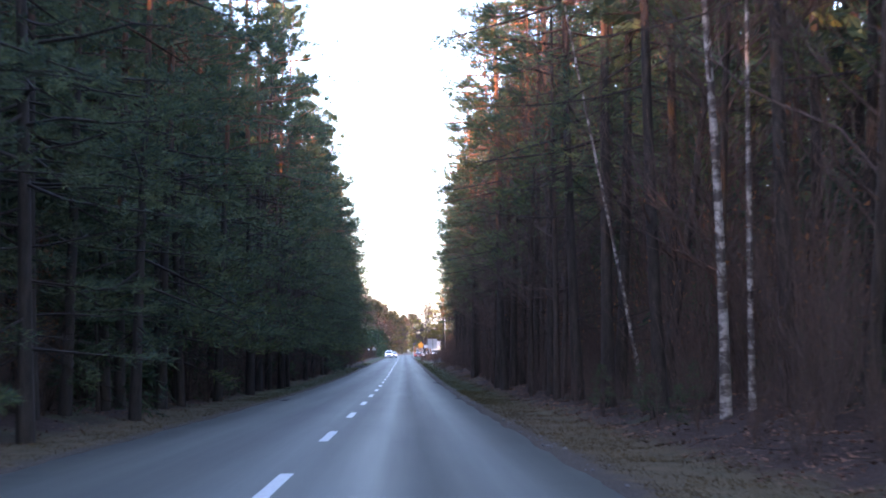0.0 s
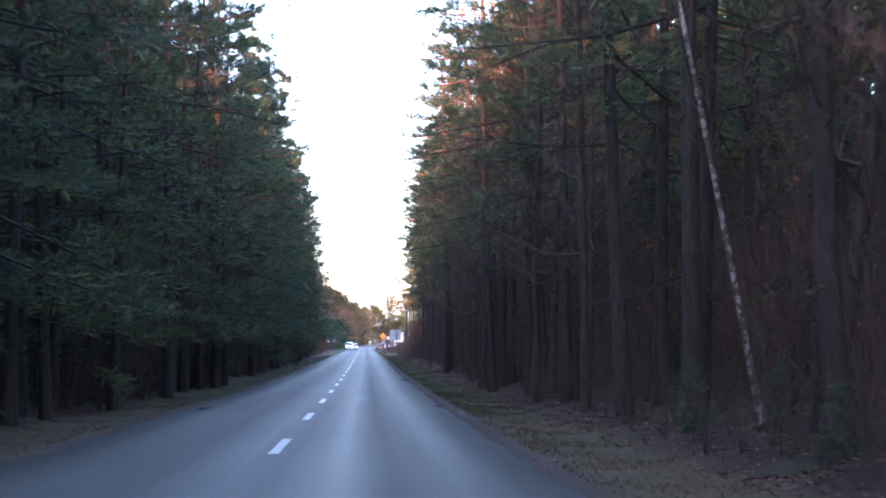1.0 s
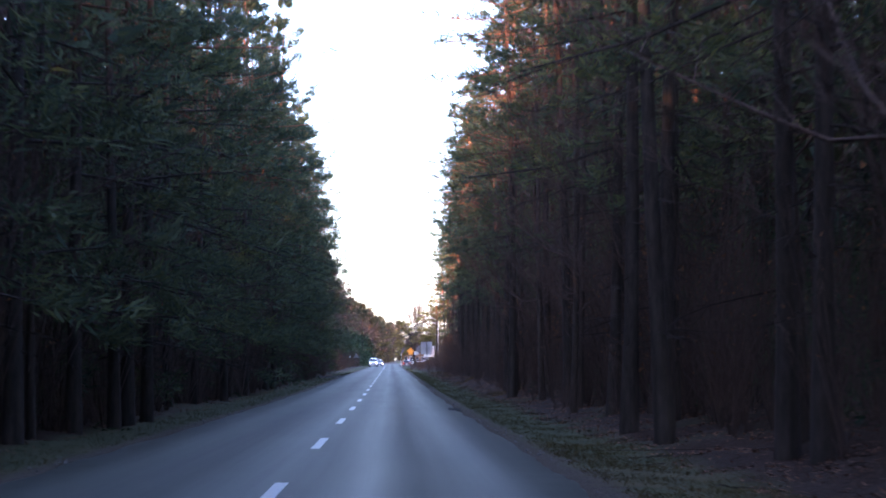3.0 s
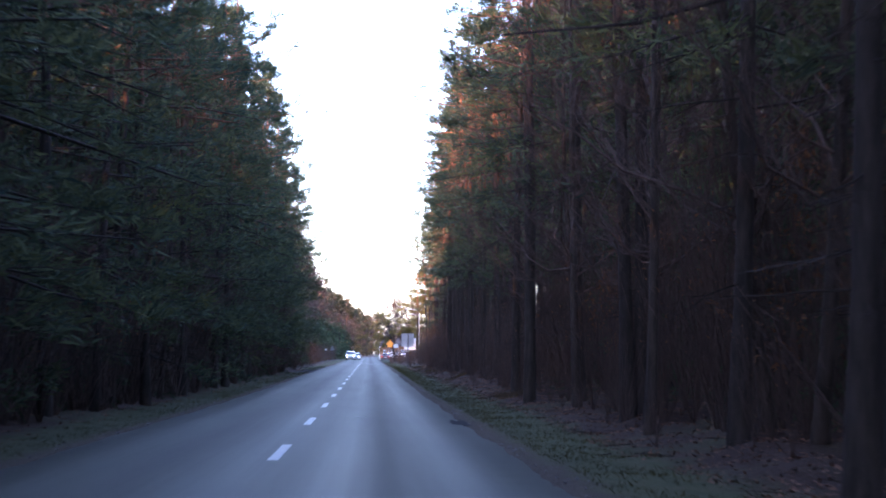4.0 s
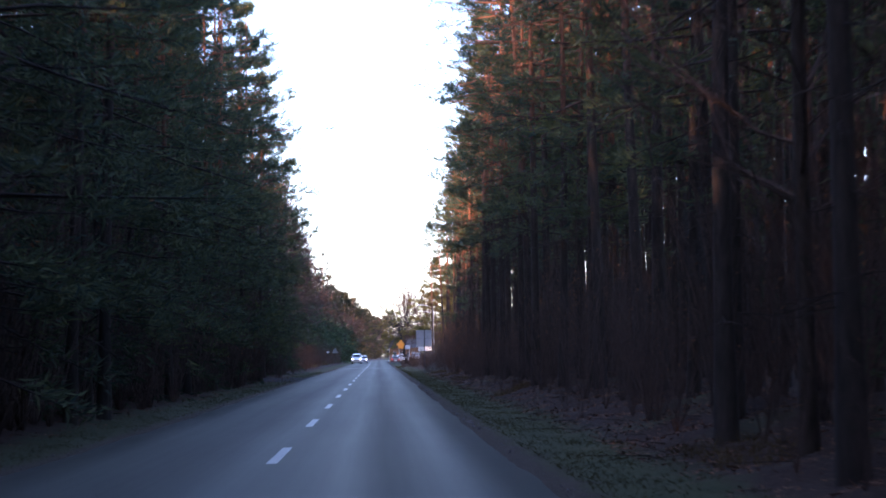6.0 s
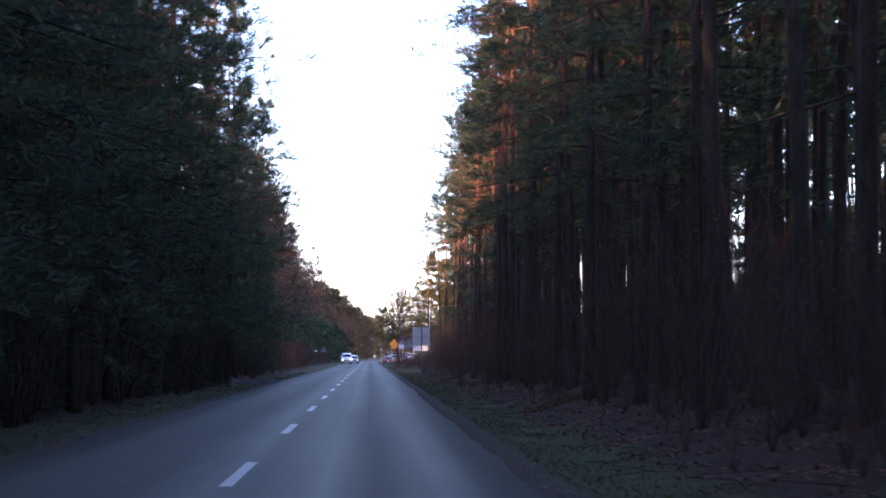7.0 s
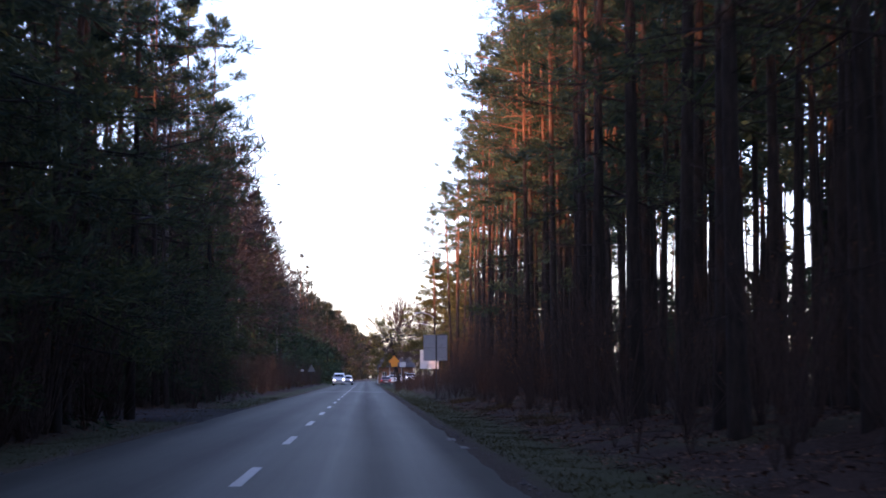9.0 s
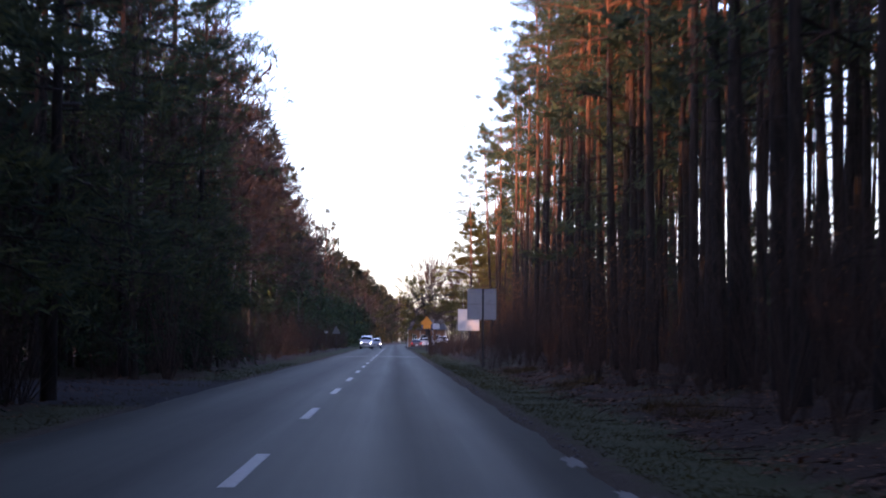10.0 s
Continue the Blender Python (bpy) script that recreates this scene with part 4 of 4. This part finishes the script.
def car(x, y, turn, paint, label, lights=True, height=1.0):
    """A car whose front points along -y of its own axes."""
    t = thing("car", label, "car", "cars at the junction")
    bm = bmesh.new()
    half = 0.88
    rows = []
    for s, inset in ((-1, 0.0), (-0.93, 0.02), (0.93, 0.02), (1, 0.0)):
        ring = []
        for py, pz in PROFILE:
            roof = max(0.0, pz - 0.9) * 0.38
            grow = 0.0 if abs(s) < 1 else -0.03
            ring.append(bm.verts.new((s * (half - roof), py * (1.0 if abs(s) < 1 else 0.985), (pz + grow * (1 if pz > 0.5 else -1)) * height)))
        rows.append(ring)
    n = len(PROFILE)
    for a, b in zip(rows, rows[1:]):
        for i in range(n):
            bm.faces.new((a[i], a[(i + 1) % n], b[(i + 1) % n], b[i]))
    bm.faces.new(list(reversed(rows[0])))
    bm.faces.new(rows[-1])
    bmesh.ops.recalc_face_normals(bm, faces=bm.faces)
    part("body", bm, paint, t)

    def pane(name, pts, material, label_):
        b = bmesh.new()
        b.faces.new([b.verts.new(p) for p in pts])
        ext = bmesh.ops.extrude_face_region(b, geom=list(b.faces))
        c = sum((Vector(p) for p in pts), Vector()) / len(pts)
        bmesh.ops.translate(b, verts=[v for v in ext["geom"] if isinstance(v, bmesh.types.BMVert)], vec=(c - Vector((0, 0.2, 0.8))).normalized() * 0.012)
        bmesh.ops.recalc_face_normals(b, faces=b.faces)
        part(name, b, material, t, label_)
    h = height
    pane("windscreen", [(-0.74, -1.08, 1.0 * h), (0.74, -1.08, 1.0 * h), (0.62, -0.60, 1.35 * h), (-0.62, -0.60, 1.35 * h)], GLASS_DARK, "dark windscreen")
    pane("rear_window", [(0.66, 1.88, 1.04 * h), (-0.66, 1.88, 1.04 * h), (-0.60, 1.45, 1.34 * h), (0.60, 1.45, 1.34 * h)], GLASS_DARK, "dark rear window")
    for s in (-1, 1):
        pane("side_window", [(s * 0.86, -0.95, 1.0 * h), (s * 0.86, 1.6, 1.02 * h), (s * 0.72, 1.25, 1.34 * h), (s * 0.70, -0.45, 1.36 * h)], GLASS_DARK, "dark side window")
        b = bmesh.new()
        box(b, s * 0.68, -2.14, 0.66 * h, 0.19, 0.10, 0.10, 0.03)
        part("headlight", b, HEADLIGHT if lights else CHROME, t, "lit white headlight" if lights else "unlit headlight")
        b = bmesh.new()
        box(b, s * 0.72, 2.13, 0.80 * h, 0.24, 0.08, 0.16, 0.02)
        part("tail_light", b, TAIL, t, "red tail light")
        b = bmesh.new()
        box(b, s * 0.98, -0.75, 1.02 * h, 0.16, 0.10, 0.12, 0.03)
        part("mirror", b, paint, t)
        for wy in (-1.35, 1.35):
            b = bmesh.new()
            rod(b, (s * 0.68, wy, 0.31), (s * 0.90, wy, 0.31), 0.31, seg=18)
            w = part("wheel", b, RUBBER, t, "black tyre")
            b = bmesh.new()
            rod(b, (s * 0.85, wy, 0.31), (s * 0.91, wy, 0.31), 0.20, seg=14)
            part("rim", b, CHROME, w)
    b = bmesh.new()
    box(b, 0, -2.17, 0.55 * h, 0.85, 0.05, 0.16, 0.02)
    part("grille", b, DARK_STEEL, t, "dark grille")
    b = bmesh.new()
    box(b, 0, -2.19, 0.40 * h, 0.52, 0.03, 0.11, 0.01)
    part("number_plate", b, BOARD_WHITE, t, "plain white plate")
    b = bmesh.new()
    box(b, 0, 2.17, 0.55 * h, 0.52, 0.03, 0.11, 0.01)
    part("number_plate", b, BOARD_WHITE, t, "plain white plate")
    t.matrix_basis = pose(x, y, 0.0 if abs(x) < 3.4 else gz(x, y) + 0.02, 0, 0, turn)


def car_paint(name, color, metal=0.4):
    m = worn_paint(name, color, tuple(c * 0.6 for c in color), 0.3, 2.0, 0.28, metal)
    m.node_tree.nodes["Principled BSDF"].inputs["Coat Weight"].default_value = 0.6
    return m


SILVER, WHITE_P, RED_P, GREY_P = (car_paint("silver_paint", (0.50, 0.52, 0.55)), car_paint("white_paint", (0.75, 0.75, 0.75), 0.0),
                                  car_paint("red_paint", (0.07, 0.012, 0.012), 0.1), car_paint("grey_paint", (0.22, 0.23, 0.25)))
car(-2.4, 396, 0, SILVER, "silver car with lit headlights on the road", height=1.22)
car(-1.45, 416, 0, GREY_P, "grey car with lit headlights following another")
car(4.9, 436, 180, RED_P, "dark red car with red tail lights", lights=False)
car(6.9, 441, 90, WHITE_P, "white car standing at the junction", lights=False)
car(9.6, 452, 0, WHITE_P, "white car with lit headlights beside the road")

# side road at the junction, and the left-hand forest drive
def apron(name, x0, x1, y0, y1, z, label, material):
    rg = np.random.default_rng(int(y0))
    xs, ys = np.linspace(x0, x1, 14), np.linspace(y0, y1, 30)
    X, Y = np.meshgrid(xs, ys)
    fan = 1 + 0.35 * (1 - np.abs((X - x0) / (x1 - x0)))[..., ] * 1.0
    Y = (y0 + y1) / 2 + (Y - (y0 + y1) / 2) * fan + rg.normal(0, 0.05, Y.shape)
    v = np.stack([X, Y, np.full_like(X, z) + 0.01 * np.sin(X + Y)], -1).reshape(-1, 3)
    i = np.arange(14 * 30).reshape(30, 14)
    a, b, c, d = i[:-1, :-1], i[:-1, 1:], i[1:, 1:], i[1:, :-1]
    f = np.concatenate([np.stack([a, b, c], -1).reshape(-1, 3), np.stack([a, c, d], -1).reshape(-1, 3)])
    if x1 < x0:
        f = f[:, ::-1]
    return tagged(new(name, tri_mesh(name, v, f, material, True)), label, "road", kind="structure")


apron("side_road", 3.25, 40, 428, 446, 0.03, "asphalt side road at the junction", ASPHALT)
DARK_TAR = worn_paint("dark_asphalt", (0.022, 0.022, 0.025), (0.040, 0.039, 0.038), 0.6, 1.5, 0.95)
DARK_TAR.node_tree.nodes["Principled BSDF"].inputs["Specular IOR Level"].default_value = 0.08
apron("forest_drive", -3.2, -14, 205, 221, -0.085, "dark asphalt mouth of a forest drive", DARK_TAR)


# low house behind the junction
def house():
    t = thing("house", "low brown house with a dark overhanging roof", "house")
    brown = worn_paint("brown_render", (0.30, 0.15, 0.09), (0.14, 0.08, 0.06), 0.6, 1.5, 0.9)
    roofm = worn_paint("dark_roof", (0.05, 0.045, 0.045), (0.10, 0.08, 0.07), 0.5, 3.0, 0.8)
    bm = bmesh.new()
    box(bm, 0, 0, 1.6, 11, 7, 3.6, 0.02)
    part("wall", bm, brown, t)
    bm = bmesh.new()
    vs = [bm.verts.new(p) for p in ((-6.2, -4.4, 3.3), (6.2, -4.4, 3.3), (6.2, 4.4, 3.3), (-6.2, 4.4, 3.3), (-4.5, 0, 5.4), (4.5, 0, 5.4))]
    for f in ((0, 1, 5, 4), (2, 3, 4, 5), (1, 2, 5), (3, 0, 4), (3, 2, 1, 0)):
        bm.faces.new([vs[i] for i in f])
    part("roof", bm, roofm, t)
    for x in (-3.6, -1.0, 3.4):
        bm = bmesh.new()
        box(bm, x, -3.52, 1.75, 1.3, 0.1, 1.2, 0.01)
        w = part("window", bm, BOARD_WHITE, t, "white framed window")
        for s in (-1, 1):
            bm = bmesh.new()
            box(bm, x + s * 0.3, -3.56, 1.75, 0.5, 0.06, 1.0, 0.005)
            part("pane", bm, GLASS_DARK, w)
    bm = bmesh.new()
    box(bm, 1.3, -3.52, 1.05, 1.0, 0.1, 2.05, 0.01)
    part("door", bm, DARK_STEEL, t, "dark door")
    for x in (-5.6, -1.9, 1.9, 5.6):
        bm = bmesh.new()
        box(bm, x, -4.2, 1.55, 0.14, 0.14, 3.5, 0.01)
        part("porch_post", bm, BOARD_WHITE, t, "white post")
    t.matrix_basis = pose(7.6, 482, gz(7.6, 482) - 0.1, 0, 0, -4) @ Matrix.Diagonal((0.62, 0.8, 0.92, 1))


house()

# spreading pine and broad leafless tree at the junction, young pine by the lamps
st, wd, cr = pine_parts(701, 9.2, 4.0, 6.6, 34, 10, 9, (0.34, 0.09), 6, 10, 0.8, r0=0.24, lean=0.05)
t = tree_thing("pine_tree", "low spreading pine, flat crown coloured olive green as if sunlit", "tree", PINES, st, wd, cr, (PINE_BARK, PINE_BARK, SUNLIT_NEEDLE))
t.matrix_basis = pose(6.3, 384, gz(6.3, 384), 0, -16, 40)
st, wd, _ = bare_parts(710, 10.5, 2.6, 7.6, 64, 12, 0.3, 26, 7, 0.03, 4.0, 0.2, 52)
t = tree_thing("oak_tree", "broad leafless oak with a fan of fine twigs", "tree", LEAFLESS, st, wd, None, (GREY_BARK, TWIG))
t.matrix_basis = pose(7.2, 470, gz(7.2, 470))
t = copy_thing(t, pose(13.0, 505, gz(13.0, 505), 0, 0, 130))
st, wd, cr = pine_parts(705, 19.0, 1.2, 4.2, 90, 8, 11, (0.36, 0.085), 0, 40, 0.2)
t = tree_thing("pine_tree", "young bushy pine, cone-shaped crown coloured bright green as if sunlit", "tree", PINES, st, wd, cr, (PINE_BARK, PINE_BARK, SUNLIT_NEEDLE))
t.matrix_basis = pose(11.9, 402, gz(11.9, 402))
for x, y, a in ((14.8, 378, 100), (16.0, 398, 200), (14.2, 424, 60)):
    copy_thing(t, pose(x, y, gz(x, y), 0, 0, a))

# dark bushes beside the signs and the junction
hedge = [(6.2 + rng.uniform(-0.5, 3.4), y, int(rng.integers(4))) for y in np.arange(240, 330, 0.8)]
hedge += [(4.4 + rng.uniform(0, 3.5), y, int(rng.integers(4))) for y in np.arange(306, 332, 0.7)]
hedge += [(6.0 + rng.uniform(0, 5.0), y, int(rng.integers(4))) for y in np.arange(332, 400, 0.9)]
woods("roadside_bushes", "dark leafless bushes on the verge", "undergrowth", SHRUBS, hedge, 41, (TWIG, DRY_LEAF), 0.28, 0.62)


# ---- small things on the ground ----
def strewn(name, label, category, pts, size, material, seed, upright=0.0, flat=1.0):
    """Loose thin triangles lying or standing at the points: leaves and blades past counting."""
    rg = np.random.default_rng(seed)
    n = len(pts)
    d = rg.normal(0, 1, (n, 3)) * np.array([1, 1, 0.25 * flat])
    d[:, 2] += upright
    d /= np.linalg.norm(d, axis=1, keepdims=True)
    s = np.cross(d, rg.normal(0, 1 if upright else 0.3, (n, 3)) * np.array([1, 1, 0.4]) + np.array([0, 0, 0.0 if upright else 1.0]))
    s /= np.linalg.norm(s, axis=1, keepdims=True) + 1e-9
    ln, wd = size[0] * rg.uniform(0.5, 1.4, (n, 1)), size[1] * rg.uniform(0.6, 1.3, (n, 1))
    v = np.stack([pts - s * wd / 2, pts + s * wd / 2, pts + d * ln], 1).reshape(-1, 3)
    return tagged(new(name, tri_mesh(name, v, np.arange(3 * n).reshape(n, 3), material)), label, category, kind="stuff")


def ground_points(rg, x0, x1, y0, y1, n, lift=0.01):
    x, y = rg.uniform(x0, x1, n), y0 + (y1 - y0) * rg.random(n)
    clump = np.sin(x * 2.3 + np.sin(y * 0.9)) * np.sin(y * 1.3 + x) + rg.normal(0, 0.5, n)
    keep = clump > -0.25
    x, y = x[keep], y[keep]
    return np.stack([x, y, ground_height(x, y) + lift], 1)


rg = np.random.default_rng(77)
strewn("dry_grass", "short brown winter grass on the road verge", "grass",
       np.concatenate([ground_points(rg, 3.7, 5.5, 14, 80, 22000, 0), ground_points(rg, -5.3, -3.7, 18, 75, 6000, 0)]), (0.075, 0.011), DRY_GRASS, 4, 0.9)
strewn("dry_grass", "tufts of tall dead grass on the bank", "grass",
       np.concatenate([ground_points(rg, 5.7, 6.9, y, y + 3.5, 900, 0) for y in (122.0, 160.0, 196.0, 212.5, 232.0)]), (0.24, 0.016), DRY_GRASS, 8, 1.1)
strewn("verge_grass", "short dull green grass on the road verge", "grass",
       np.concatenate([ground_points(rg, 3.8, 5.6, 55, 262, 46000, 0), ground_points(rg, -5.3, -3.7, 60, 262, 16000, 0), ground_points(rg, 3.7, 5.8, 262, 345, 8000, 0)]), (0.08, 0.012), GRASS, 5, 0.9)
strewn("fallen_leaves", "brown fallen leaves on the bank", "leaves",
       np.concatenate([ground_points(rg, 5.2, 10.0, 14, 240, 120000, 0.015), ground_points(rg, -8.5, -5.0, 20, 240, 24000, 0.015)]), (0.075, 0.055), LITTER, 6)
a = ground_points(rg, 5.0, 9.0, 14, 250, 1500, 0.06)
b = a + rg.normal(0, 1, a.shape) * np.array([0.6, 0.6, 0.10])
bl = merged([blades(a, b, 0.016, rg), blades(a, a + (b - a)[:, [1, 0, 2]] * 0.6, 0.012, rg)])
tagged(new("fallen_twigs", tri_mesh("fallen_twigs", *bl, GREY_BARK)), "dead twigs and sticks on the forest floor", "twigs", kind="stuff")


def stones():
    """Pale crumbs of broken asphalt and gravel along both road edges."""
    rg = np.random.default_rng(15)
    n = 1500
    side = np.where(rg.random(n) < 0.65, 1.0, -1.0)
    y = rg.uniform(14, 250, n)
    x = side * (3.42 + np.abs(rg.normal(0, 0.16, n)))
    keep = np.sin(y * 0.7) + np.sin(y * 0.23 + side) + rg.normal(0, 0.6, n) > 0.1
    x, y = x[keep], y[keep]
    base = np.array([(1, 0, 0), (-0.5, 0.87, 0), (-0.5, -0.87, 0), (0.1, 0.1, 0.8), (0, 0, -0.4)])
    tri = np.array([(0, 1, 3), (1, 2, 3), (2, 0, 3), (1, 0, 4), (2, 1, 4), (0, 2, 4)])
    out = []
    for px, py in zip(x, y):
        r = abs(rg.normal(0, 0.018)) + 0.010
        out.append((base * rg.uniform(0.6, 1.4, base.shape) * r + np.array([px, py, gz(px, py) + r * 0.2]), tri))
    tagged(new("edge_gravel", tri_mesh("edge_gravel", *merged(out), STONE)), "pale gravel and asphalt crumbs along the road edge", "gravel", kind="stuff")


STONE = worn_paint("grey_stone", (0.12, 0.115, 0.11), (0.05, 0.045, 0.04), 0.6, 20.0, 0.9)
stones()


def road_patch(x, y, w, l, material, label, seed, name="road_patch", lift=0.005):
    """A thin ragged patch lying on the road."""
    rg = np.random.default_rng(seed)
    k = 22
    a = np.arange(k) * 2 * np.pi / k
    sq = np.maximum(np.abs(np.cos(a)), np.abs(np.sin(a)))
    px, py = np.cos(a) / sq * w / 2 * rg.uniform(0.55, 1.15, k), np.sin(a) / sq * l / 2 * rg.uniform(0.55, 1.15, k)
    z = float(road_lift(y))
    top = [(x + p, y + q, z - 0.016 * abs(x + p) + lift) for p, q in zip(px, py)]
    low = [(x + p * 1.02, y + q * 1.02, z - 0.016 * abs(x + p) - 0.004) for p, q in zip(px, py)]
    c = (x, y, z - 0.016 * abs(x) + lift)
    faces = [(i, (i + 1) % k, 2 * k) for i in range(k)] + [(k + i, k + (i + 1) % k, (i + 1) % k, i) for i in range(k)]
    o = new(name, mesh_from(name, top + low + [c], faces, material))
    o.parent = ROAD
    tagged(o, label)


PALE_TAR = worn_paint("pale_asphalt", (0.15, 0.15, 0.14), (0.08, 0.08, 0.075), 0.6, 3.0, 0.8)
road_patch(3.22, 101.9, 0.4, 2.8, DARK_TAR, "dark broken asphalt edge", 1)
road_patch(-2.95, 60.0, 0.3, 2.4, DARK_TAR, "dark broken asphalt edge", 3)
road_patch(3.30, 187.3, 0.20, 1.6, PALE_TAR, "pale broken asphalt edge", 5)
road_patch(3.34, 183.4, 0.18, 1.2, PALE_TAR, "pale broken asphalt edge", 6)
road_patch(3.24, 62.0, 0.22, 1.8, DARK_TAR, "dark broken asphalt edge", 7)
road_patch(0.3, 295.0, 5.6, 4.0, PALE_TAR, "paler strip of resurfaced asphalt", 4)
mark_me = mesh_from("paint_mark", [(-0.16, -0.12, 0), (0.16, -0.10, 0), (0.15, 0.12, 0), (-0.15, 0.10, 0), (-0.17, -0.13, -0.008), (0.17, -0.11, -0.008), (0.16, 0.13, -0.008), (-0.16, 0.11, -0.008)],
                    [(0, 1, 2, 3), (4, 5, 1, 0), (5, 6, 2, 1), (6, 7, 3, 2), (7, 4, 0, 3)], PALE_TAR)
mark = new("paint_mark", mark_me)
mark.parent, mark.location = ROAD, (1.04, 104.7, -0.012 + float(road_lift(104.7)))
